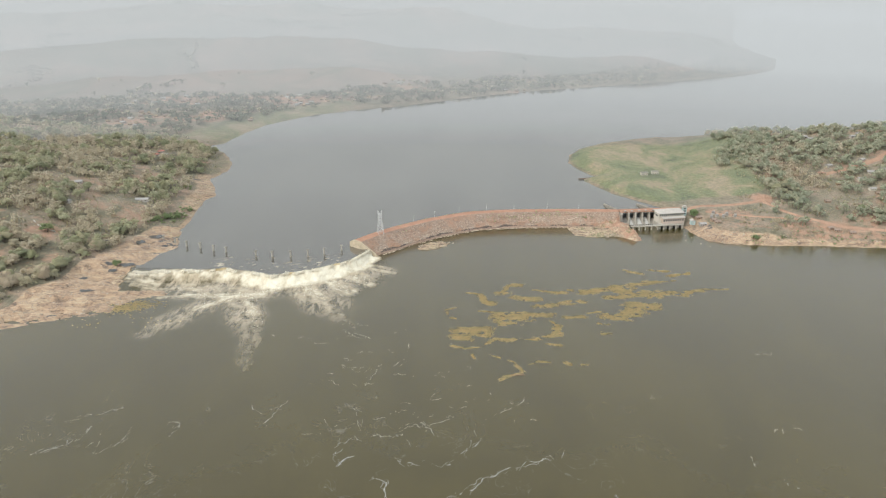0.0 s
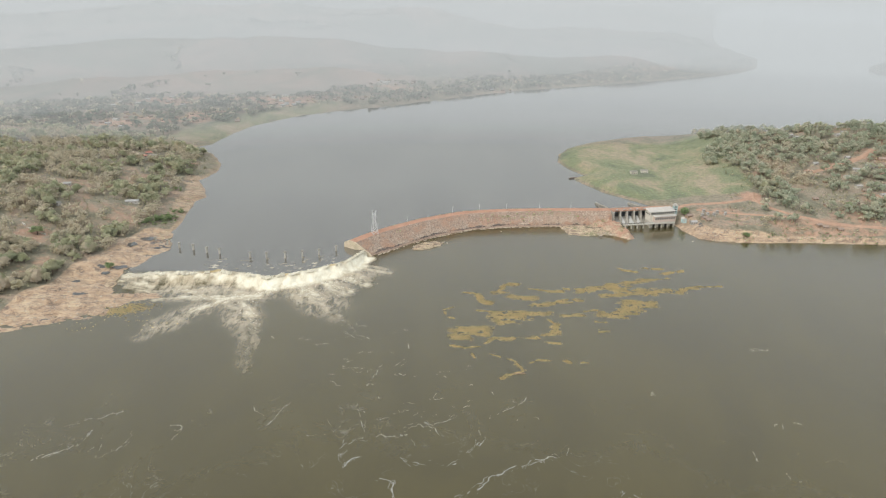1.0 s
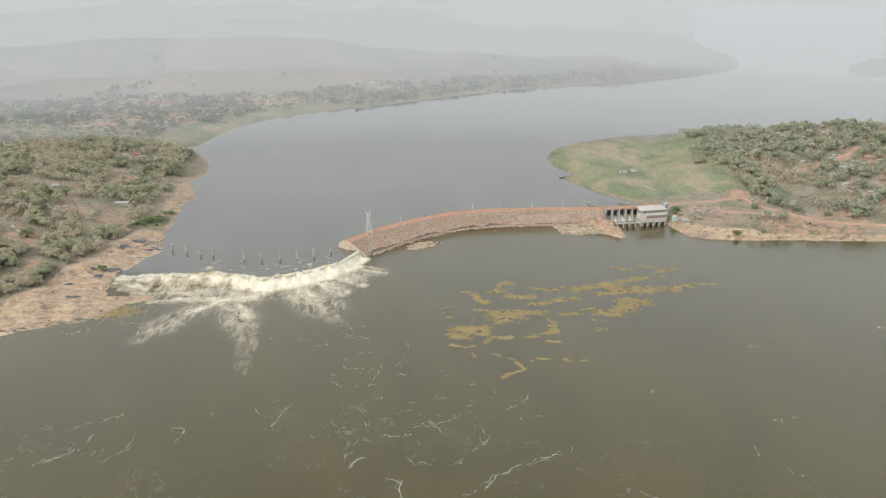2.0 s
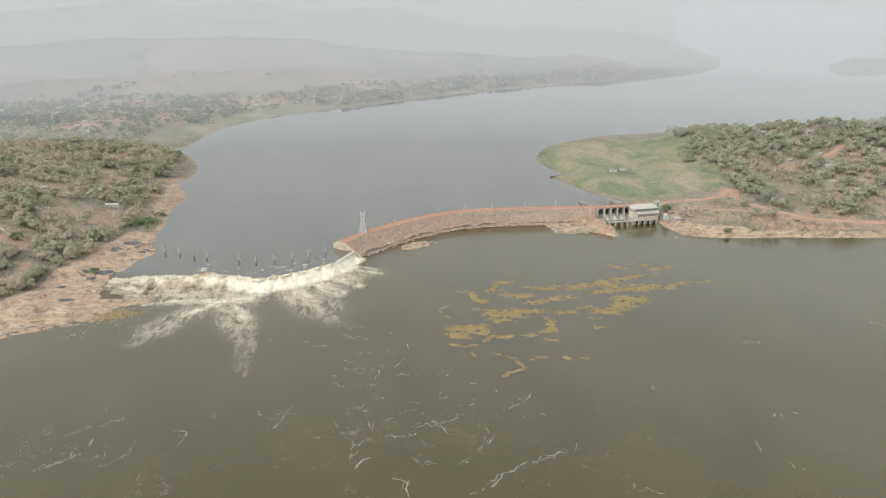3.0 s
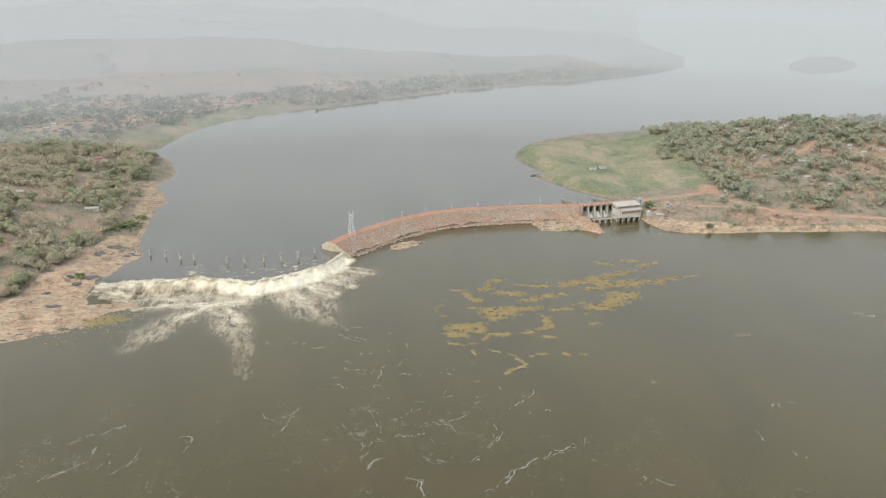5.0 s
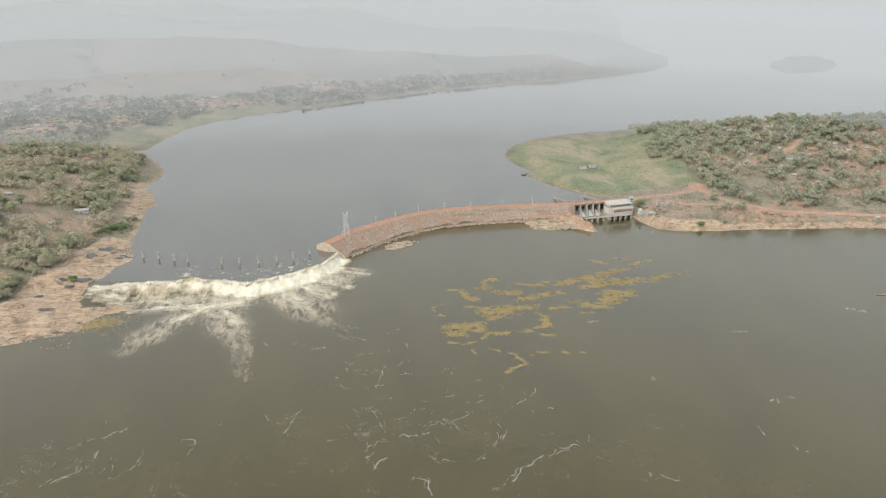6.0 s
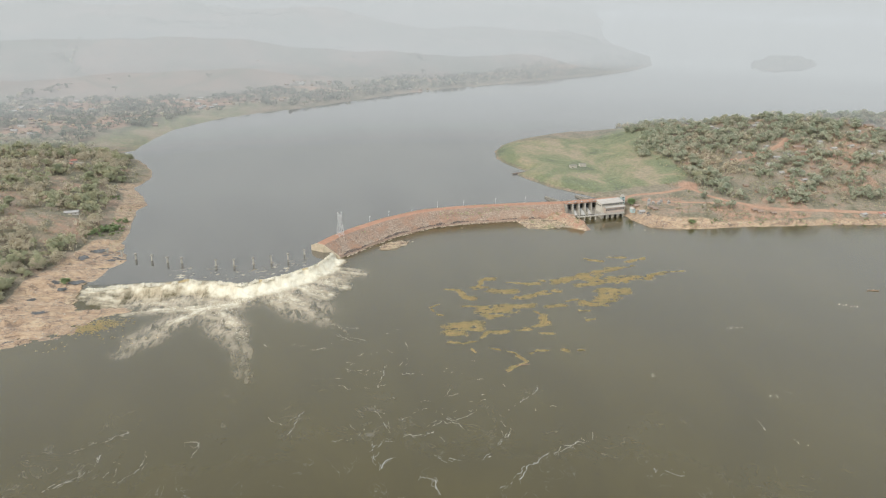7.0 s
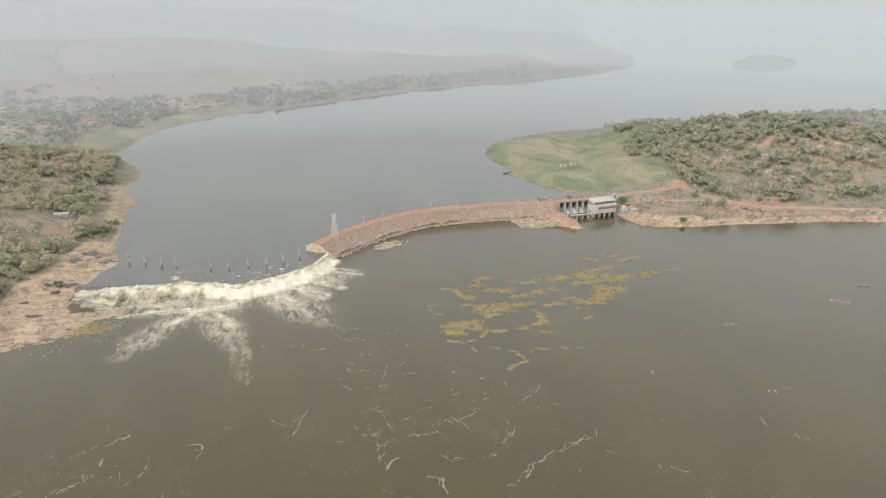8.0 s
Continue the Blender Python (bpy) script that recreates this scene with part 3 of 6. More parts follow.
wx = steps((-4600, -400, 300), (-400, -275, 20), (-275, -30, 1.0), (-30, 260, 10), (260, 600, 40), (600, 4700, 400))
wy = steps((-1500, 0, 150), (0, 400, 20), (400, 500, 2.5), (500, 640, 1.0), (640, 760, 10))
WX, WY = np.meshgrid(wx, wy)
foam = np.zeros(WX.shape)
drop_of = crest_y(WX) - WY
bend = 5 * (fbm(WX / 11, WY / 11, 65, 2) - 0.5)
plunge = 0.55 * fbm((WX + 2 * bend) / 2.4, (drop_of + bend) / 8.0, 66, 4) + 0.45 * fbm((WX - bend) / 5.0, (WY + bend) / 3.6, 60, 4)   # white water down the fall
boil = fbm((WX + bend) / 6.0, (WY - bend) / 4.0, 68, 4)
for k, (a, b, r, strength) in enumerate(FOAM_TONGUES):
    near, along_it, across_it = tongue(WX + bend, WY + bend * 0.7, a, b, r)
    if k < len(FOAM_FALL):
        grain = plunge
    else:
        grain = fbm(along_it / 7.0 + 17 * k, across_it / 1.5 + 5 * k, 67, 4)
    floor_ = (0.48 if b[0] > -145 else 0.28) if k < len(FOAM_FALL) else 0.36 if b[0] > -115 else 0.24
    foam = np.maximum(foam, strength * near * (floor_ + 0.95 * grain + 0.45 * (boil - 0.5)))
foam = np.clip(foam * 1.18, 0, 1.15)
drop = crest_y(WX) - WY
foam = np.maximum(foam, (0.22 + 0.14 * smooth(WX, -160, -120) + 0.80 * plunge) * smooth(drop + 6 * (boil - 0.5), -7, -2.5) * smooth(drop, 17, 9) * smooth(WX, -268, -260) * smooth(WX, -60, -66))
fall = HIGH * smooth(drop, 15 + 26 * smooth(WX, -212, -262) + 6 * vnoise(WX / 12, WY / 30, 61), -3) * smooth(WX, -275, -266) * smooth(WX, -62, -71)
surge = foam * (boil - 0.45) * 1.6 + foam * (plunge - 0.5) * 0.9
lip = smooth(np.abs(drop + 0.5), 2.2, 0.8) * np.maximum(smooth(vnoise(WX / 13, WX * 0, 69), 0.55, 0.75), 0) * smooth(WX, -210, -195) * smooth(WX, -85, -95)
behind = smooth(-drop, 1, 5)
wz = (fall + np.maximum(surge, -0.4) * (1 - behind)) * (1 - behind) + behind * np.where((WX > -275) & (WX < -71), HIGH - 0.12, -0.5)
wz = np.where((WX < -275) | (WX > -30) | (WY < 400), 0.0, np.where((WX > -68) & (WY > 630), 0.0, wz))
threads = smooth(WY, 620, 520) * (0.25 + 0.75 * smooth(WX, 160, 20)) * (0.35 + 0.65 * smooth(WY, 430, 360))
river = mesh_object("water_downstream", np.stack([WX, WY, wz], -1).reshape(-1, 3), grid_faces(len(wx), len(wy)), M_WATER, True)
put_attribute(river, "foam", foam * (1 - 0.75 * smooth(-drop, 4, 8)))
put_attribute(river, "threads", threads)
put_attribute(river, "lip", lip * 0.7)
silt = np.zeros(WX.shape)
for a, b, r, strength in AERATED:
    silt = np.maximum(silt, strength * tongue(WX + bend, WY, a, b, r)[0])
put_attribute(river, "silt", silt)
tagged(river, "brown silty river with white rapids over a rock sill", "water", kind="structure")


# ---- building helpers ----
def part(name, bm, material, parent=None, label=""):
    me = bpy.data.meshes.new(name)
    bm.to_mesh(me)
    bm.free()
    me.materials.append(material)
    ob = new(name, me)
    ob.parent = parent
    return tagged(ob, label)


def box(bm, lo, hi, bevel=0.0):
    """An upright box from corner to corner."""
    ret = bmesh.ops.create_cube(bm, size=1.0)
    for v in ret["verts"]:
        v.co = Vector([a + (b - a) * (c + 0.5) for a, b, c in zip(lo, hi, v.co)])
    if bevel:
        bmesh.ops.bevel(bm, geom=list({e for v in ret["verts"] for e in v.link_edges}), offset=bevel, segments=1, affect='EDGES')
    return bm


def boxes(*pairs, bevel=0.0):
    bm = bmesh.new()
    for lo, hi in pairs:
        box(bm, lo, hi, bevel)
    return bm


def bar(bm, a, b, r, sides=4, r2=None):
    """A straight bar from a to b, tapering from r to r2."""
    a, b = Vector(a), Vector(b)
    q = (b - a).to_track_quat("Z", "Y")
    rings = []
    for p, rad in ((a, r), (b, r if r2 is None else r2)):
        rings.append([bm.verts.new(p + q @ Vector((rad * math.cos(k * math.tau / sides), rad * math.sin(k * math.tau / sides), 0))) for k in range(sides)])
    for k in range(sides):
        bm.faces.new((rings[0][k], rings[0][(k + 1) % sides], rings[1][(k + 1) % sides], rings[1][k]))
    bm.faces.new(rings[0][::-1])
    bm.faces.new(rings[1])
    return bm


def empty(name, m, label, category, group=""):
    ob = new(name)
    ob.empty_display_size = 0.5
    ob.matrix_world = m
    return tagged(ob, label, category, group)


# ---- the rubble dyke ----
DYKE = [(-81, 640), (-68, 657), (-49, 676), (-17, 701), (22, 722), (62, 729), (120, 731), (176, 730)]


def along(line, step):
    """Even points on a smooth line through the given ones, with the left-hand normal."""
    p = np.array(line, float)
    d = np.r_[0, np.cumsum(np.hypot(*np.diff(p, axis=0).T))]
    s = np.arange(0, d[-1] + 0.01, step)
    k = np.array([0.25, 0.5, 0.25])
    xy = np.stack([np.interp(s, d, p[:, 0]), np.interp(s, d, p[:, 1])], 1)
    for _ in range(int(24 / step)):
        xy[1:-1] = 0.25 * xy[:-2] + 0.5 * xy[1:-1] + 0.25 * xy[2:]
    t = np.gradient(xy, axis=0)
    t /= np.hypot(*t.T)[:, None]
    return s, xy, np.stack([-t[:, 1], t[:, 0]], 1)


ds, dxy, dn = along(DYKE, 2.0)
CREST_Z = 12.6
# across: reservoir foot, crest shoulders, slope berm, toe
toe_out = 4.5 + np.interp(ds, [0, 30, 90, 180, 300], [13, 17, 15.5, 13, 13])
profile = []
for f, k in ((9.0, 0), (4.2, 1), (0.0, 1), (-4.2, 1)):
    profile.append((np.full(len(ds), f), np.full(len(ds), CREST_Z if k else 3.5)))
for u in (0.2, 0.4, 0.6, 0.76, 0.86, 1.0):
    off = -4.2 - (toe_out - 4.2) * u
    drop_z = CREST_Z * (1 - u) ** 0.95 - 0.3
    profile.append((off, drop_z if u < 1 else np.full(len(ds), -1.5)))
rings = []
for k, (off, z) in enumerate(profile):
    wob = 0.9 * (fbm(ds / 7 + k * 9, ds * 0 + k, 70, 3) - 0.5) if k > 3 else 0.25 * (fbm(ds / 9 + k * 7, ds * 0, 71, 2) - 0.5)
    skew = 8.0 * np.clip(-off - 4.2, 0, 14) / 14 * smooth(ds, 26, 0)   # the end wall stands askew
    skew_x, skew_y = dn[:, 1] * skew, -dn[:, 0] * skew
    rings.append(np.stack([dxy[:, 0] + dn[:, 0] * (off + wob) + skew_x, dxy[:, 1] + dn[:, 1] * (off + wob) + skew_y, z + wob * 0.5], 1))
strip = np.stack(rings, 1)
n_across = strip.shape[1]
dyke = empty("dyke", Matrix.Identity(4), "long curved red earth dyke armoured with broken stone across the river", "dam")


def strip_part(name, cols, material, label=""):
    v = strip[:, cols].reshape(-1, 3)
    ob = mesh_object(name, v, grid_faces(len(cols), len(ds))[:, ::-1], material, True)
    ob.parent = dyke
    return tagged(ob, label)


strip_part("upstream_face", [0, 1], M_DYKEFILL)
strip_part("crest_road", [1, 2, 3], M_LATERITE, "bare red laterite road along the crest")
strip_part("rubble_slope", list(range(3, n_across)), M_DYKEFILL, "slope of broken reddish stone")
bm = bmesh.new()
end = [Vector(p) for p in strip[0]]
outer = Vector((-dn[0, 1], dn[0, 0], 0)) * 1.4
end[0].z = CREST_Z - 2.5
rows_of = []
for shift, drop in ((-0.3, -2.0), (-0.3, 0.25), (1.0, 0.25), (1.4, -2.0)):
    rows_of.append([bm.verts.new(p + outer * shift / 1.4 + Vector((0, 0, drop)) if drop > 0 else Vector((p.x + outer.x * shift, p.y + outer.y * shift, -2.6))) for p in end])
for low, high in zip(rows_of, rows_of[1:] + rows_of[:1]):
    for k in range(len(end) - 1):
        bm.faces.new((low[k], low[k + 1], high[k + 1], high[k]))
for k in (0, -1):
    bm.faces.new([r[k] for r in rows_of])
bmesh.ops.recalc_face_normals(bm, faces=bm.faces)
part("end_wall", bm, M_TANWALL, dyke, "pale tan stained wall closing the end of the dyke")


def rock_geo(seed):
    """One broken stone, unit size."""
    r = random.Random(seed)
    bm = bmesh.new()
    bmesh.ops.create_icosphere(bm, subdivisions=1, radius=0.5)
    for v in bm.verts:
        v.co *= r.uniform(0.72, 1.15)
        v.co.z *= 0.75
    bm.verts.ensure_lookup_table()
    v, f = np.array([x.co for x in bm.verts]), np.array([[x.index for x in q.verts] for q in bm.faces])
    bm.free()
    return v, f


ROCKS = [rock_geo(k) for k in range(6)]


def joined(name, geos, places, material, smooth_shade=False):
    """Many small pieces in one mesh. places: (geo index, x, y, z, sx, sy, sz, turn)."""
    vs, fs, ns, base = [], [], [], 0
    for g, x, y, z, sx, sy, sz, turn in places:
        v, f, *own = geos[g]
        c, s = math.cos(turn), math.sin(turn)
        w = v * (sx, sy, sz)
        vs.append(np.stack([w[:, 0] * c - w[:, 1] * s + x, w[:, 0] * s + w[:, 1] * c + y, w[:, 2] + z], 1))
        fs.append(f + base)
        base += len(v)
        for n in own:
            ns.append(np.stack([n[:, 0] * c - n[:, 1] * s, n[:, 0] * s + n[:, 1] * c, n[:, 2]], 1))
    ob = mesh_object(name, np.concatenate(vs), np.concatenate(fs), material, smooth_shade or bool(ns))
    if ns:
        ob.data.normals_split_custom_set_from_vertices(np.concatenate(ns).tolist())
    return ob


rng = random.Random(11)
places = []
for _ in range(8000):
    i = rng.randrange(1, len(ds) - 1)
    u = rng.random() ** 0.8 * (n_across - 5)
    k = int(u)
    w = u - k
    a, b = strip[i, 3 + k], strip[i, min(4 + k, n_across - 1)]
    p = a * (1 - w) + b * w + (strip[i + 1, 3] - strip[i, 3]) * rng.random()
    size = rng.choice((0.5, 0.6, 0.8, 0.9, 1.1, 1.6))
    places.append((rng.randrange(6), p[0], p[1], p[2], size, size * rng.uniform(0.7, 1.2), size, rng.uniform(0, 6.3)))
dry_stone, wet_stone = [], []
for p in places:
    wet_to = 0.6 + 3.0 * float(vnoise(np.array([p[1] / 8]), np.array([p[2] / 8]), 77)[0])
    (dry_stone if p[3] > wet_to else wet_stone).append(p)
for name, some, mat_, label in (("riprap", dry_stone, M_RIPRAP, "loose broken stones"), ("wet_riprap", wet_stone, M_WETSTONE, "dark wet stones at the waterline")):
    ob = joined(name, ROCKS, some, mat_)
    ob.parent = dyke
    tagged(ob, label, kind="stuff")
ledge_line = []
for i in range(6, len(ds) - 24):
    for _ in range(rng.choice((0, 1, 1, 2))):
        p = dxy[i] - dn[i] * (toe_out[i] + rng.uniform(-0.6, 1.2)) + (dxy[min(i + 1, len(ds) - 1)] - dxy[i]) * rng.random()
        size = rng.uniform(0.5, 2.0)
        ledge_line.append((rng.randrange(6), p[0], p[1], 0.05, size * 1.8, size, size * 0.5, math.atan2(dn[i, 1], dn[i, 0]) - 1.57 + rng.uniform(-0.3, 0.3)))
ob = joined("toe_stones", ROCKS, ledge_line, M_PALESTONE)
ob.parent = dyke
tagged(ob, "pale flat stones along the toe", kind="stuff")


def outcrop(name, pts, height, material, label, seed, cell=1.6, ease=9.0):
    """A low ledge of bedrock that rises from the water inside a ragged outline."""
    poly = np.array(pts, float)
    (x0, y0), (x1, y1) = poly.min(0) - 6, poly.max(0) + 6
    ax, ay = np.arange(x0, x1, cell), np.arange(y0, y1, cell)
    X, Y = np.meshgrid(ax, ay)
    d = inland(X, Y, poly) + 4 * (fbm(X / 6, Y / 6, seed, 3) - 0.5)
    layer = fbm(X / 10, Y / 4, seed + 5, 4)
    z = np.where(d > 0, height * smooth(d, 0, ease) * (0.25 + 1.0 * np.floor(layer * 7) / 7 + 0.3 * layer), d * 0.4) - 0.1
    ob = mesh_object(name, np.stack([X, Y, np.maximum(z, -1.5)], -1).reshape(-1, 3), grid_faces(len(ax), len(ay)), material)
    return tagged(ob, label, "rock", kind="structure")


outcrop("rock_ledge", [(117, 716), (124, 690), (138, 684), (161, 687), (184, 674), (187, 689), (176, 716)], 3.2, M_SHOREROCK, "layered tan bedrock ledge at the foot of the dyke", 81, 1.2)
outcrop("rock_spur", [(148, 722), (152, 708), (160, 694), (180, 675), (187, 676), (187, 692), (184, 702), (180, 726)], 6.4, M_SPUR, "bare red earth and rock spur below the spillway", 83, 1.0, 6.0)
outcrop("rock_islet", [(-30, 650), (-14, 652), (-1, 659), (4, 669), (-9, 671), (-23, 665)], 3.0, M_SHOREROCK, "flat tan rock at the foot of the dyke", 85, 0.8, 5.0)
outcrop("rock_spit", [(-252, 552), (-224, 548), (-221, 552), (-236, 560), (-252, 562)], 1.8, M_SHOREROCK, "flat rock spit beside the rapids", 87, 1.0)
outcrop("rock_step", [(-280, 560), (-258, 561), (-249, 568), (-252, 577), (-261, 587), (-280, 590)], 4.4, M_SHOREROCK, "broken tan rock step beside the head of the rapids", 91, 1.0, 7.0)
outcrop("rapids_rock", [(-141, 553), (-137, 552), (-136, 556), (-140, 557)], 3.4, M_STAINED, "dark wet rock standing in the rapids", 89, 0.7)


# standing pools on the rock shelf
for cx, cy, rx, ry, pz in ROCK_POOLS:
    a = np.linspace(0, math.tau, 40, endpoint=False)
    rag = 0.9 + 1.1 * (fbm(np.cos(a) * 1.6 + cx, np.sin(a) * 1.6 + cy, 95, 3) - 0.5)
    ring = np.stack([cx + rx * 1.12 * rag * np.cos(a), cy + ry * 1.12 * rag * np.sin(a), np.full(40, pz)], 1)
    tagged(mesh_object("rock_pool", ring, [tuple(range(40))], M_POOL), "dark still pool standing on the rock shelf", "pool", kind="structure")


# spray thrown up along the sill and over the second step
M_SPRAY = plain("white_spray", (0.70, 0.65, 0.52), 0.12, 1.5, 0.8)
rs = np.random.RandomState(41)
drops = []
sx = rs.uniform(-264, -70, 5200)
sy = crest_y(sx) + rs.normal(-0.6, 1.5, 5200)
lively = vnoise(sx / 4.5, sy * 0, 43)
for x, y, a in zip(sx, sy, lively):
    if a > 0.42:
        size = rs.uniform(0.25, 0.9) * (0.5 + a)
        drops.append((rs.randint(6), x, y, HIGH - 0.25 + abs(rs.normal(0, 0.55)) * a, size * 1.4, size, size * 0.8, rs.uniform(0, 6.3)))
for a, b, r, strength in FOAM_TONGUES[len(FOAM_FALL):]:
    n = int(strength * r * 16) if strength > 0.6 else 0
    u = rs.uniform(0, 1, n)
    for x, y in zip(a[0] + (b[0] - a[0]) * u + rs.normal(0, r * 0.5, n), a[1] + (b[1] - a[1]) * u + rs.normal(0, r * 0.4, n)):
        size = rs.uniform(0.2, 0.65)
        drops.append((rs.randint(6), x, y, rs.uniform(0.0, 0.5), size * 1.6, size, size * 0.7, rs.uniform(0, 6.3)))
tagged(joined("spray", ROCKS, drops, M_SPRAY, True), "white spray thrown up along the rapids", "spray", kind="stuff")

# ---- lattice tower on the dyke ----
def lattice_tower(m, height, base, label):
    """Square lattice mast, narrow at the waist, with a forked head."""
    tower = empty("lattice_tower", m, label, "pylon")

    def half(z):
        return float(np.interp(z / height, [0, 0.62, 0.86], [base / 2, 1.25, 1.45]))

    zs = [height * u for u in (0, 0.16, 0.31, 0.45, 0.58, 0.70, 0.80, 0.86)]
    for sx, sy in ((1, 1), (1, -1), (-1, -1), (-1, 1)):
        bm = bmesh.new()
        for a, b in zip(zs, zs[1:]):
            bar(bm, (sx * half(a), sy * half(a), a), (sx * half(b), sy * half(b), b), 0.19)
        part("leg", bm, M_WHITESTEEL, tower)
        bm = bmesh.new()
        turn = Matrix.Rotation(math.atan2(sy, sx) - math.pi / 4, 3, 'Z')
        for a, b in zip(zs, zs[1:]):
            ha, hb = half(a), half(b)
            p, q, r, s = (turn @ Vector(v) for v in ((-ha, ha, a), (ha, ha, a), (-hb, hb, b), (hb, hb, b)))
            bar(bm, p, s, 0.11)
            bar(bm, q, r, 0.11)
            bar(bm, r, s, 0.10)
        part("bracing", bm, M_WHITESTEEL, tower)
    for sx in (-1, 1):
        bm = bmesh.new()
        for sy in (-1, 1):
            bar(bm, (sx * 1.45, sy * 1.45, zs[-1]), (sx * 2.1, 0, height), 0.16)
            bar(bm, (sx * 0.3, sy * 1.3, zs[-1]), (sx * 2.1, 0, height), 0.12)
        part("horn", bm, M_WHITESTEEL, tower)
    for z, w in ((height * 0.72, 3.0), (height * 0.85, 2.6)):
        for sx in (-1, 1):
            bm = bmesh.new()
            for sy in (1.2, -1.2):
                bar(bm, (sx * 1.2, sy, z), (sx * w, 0, z + 0.3), 0.1)
                bar(bm, (sx * 1.2, sy, z + 0.8), (sx * w, 0, z + 0.3), 0.1)
            cross = part("cross_arm", bm, M_WHITESTEEL, tower)
            part("insulator", bar(bmesh.new(), (sx * w, 0, z + 0.3), (sx * w, 0, z - 0.9), 0.12, 6), M_DARK, cross)
    return tower


lattice_tower(pose(-62, 661, CREST_Z - 0.1, 0, 0, 25), 22.5, 5.2, "tall pale steel lattice tower on the dyke crest")


def crest_post(m):
    post = empty("lamp_post", m, "thin grey lamp post on the dyke crest", "lamp post", "posts along the dyke")
    part("pole", bar(bmesh.new(), (0, 0, 0), (0, 0, 6.5), 0.12, 6, 0.07), M_STEEL, post)
    part("arm", bar(bmesh.new(), (0, 0, 6.4), (0, -1.2, 6.7), 0.06), M_STEEL, post)
    part("lamp", box(bmesh.new(), (-0.15, -1.7, 6.62), (0.15, -1.1, 6.8), 0.04), M_WHITE, post)
    return post


first = None
for d in (36, 72, 96, 124, 152, 180, 214, 246):
    i = int(d / 2)
    m = pose(*(dxy[i] + dn[i] * 3.4), CREST_Z - 0.1, 0, 0, math.degrees(math.atan2(dn[i, 1], dn[i, 0])) - 90)
    if first is None:
        first = crest_post(m)
    else:
        copy_thing(first, m)


# ---- old bridge piers upstream of the rapids ----
def bridge_pier(m, height, label):
    pier = empty("bridge_pier", m, label, "bridge pier", "old bridge piers in the river")
    bm = bmesh.new()
    ring = lambda w, l, z: [bm.verts.new((x * w, y * l, z)) for x, y in ((-1, -0.7), (-0.4, -1), (0.4, -1), (1, -0.7), (1, 0.7), (0.4, 1), (-0.4, 1), (-1, 0.7))]
    rings = [ring(1.0, 1.6, -4.5), ring(0.72, 1.2, 1.0), ring(0.6, 1.0, height - 0.9)]
    for a, b in zip(rings, rings[1:]):
        for k in range(8):
            bm.faces.new((a[k], a[(k + 1) % 8], b[(k + 1) % 8], b[k]))
    bm.faces.new(rings[-1])
    part("shaft", bm, M_CONCRETE, pier)
    part("cap", boxes(((-1.15, -1.4, height - 0.7), (1.15, 1.4, height)), bevel=0.12), M_STAINED, pier, "dark stained concrete cap")
    return pier


PIERS = [(-264, 658, 5.6), (-251, 651, 5.6), (-238, 644, 5.0), (-224, 639, 5.2), (-210, 632, 5.2), (-198, 629, 5.0), (-169, 620, 4.8), (-154, 618, 5.2), (-138, 619, 5.4), (-123, 620, 5.8), (-109, 624, 5.6), (-95, 634, 4.8)]
for x, y, hgt in PIERS:
    bridge_pier(pose(x, y, HIGH, 0, 0, rng.uniform(-6, 6)), hgt, "short weathered concrete pier standing in open water")


# ---- spillway and power station ----
spillway = empty("spillway", pose(176, 728, 0, 0, 0, 7), "five-bay concrete spillway with dark steel gates at the dyke end", "spillway")
BAYS, BAY_W = 5, 7.2
for k in range(BAYS + 1):
    x = k * BAY_W
    bm = bmesh.new()
    side = [(6.5, -2), (6.5, 12.2), (-4.5, 12.2), (-4.8, 9.5), (-6.4, 3.2), (-7.0, -2)]
    a = [bm.verts.new((x - 0.7, y, z)) for y, z in side]
    b = [bm.verts.new((x + 0.7, y, z)) for y, z in side]
    for i in range(6):
        bm.faces.new((a[i], a[(i + 1) % 6], b[(i + 1) % 6], b[i]))
    bm.faces.new(a[::-1])
    bm.faces.new(b)
    bmesh.ops.recalc_face_normals(bm, faces=bm.faces)
    part("pier", bm, M_CONCRETE, spillway)
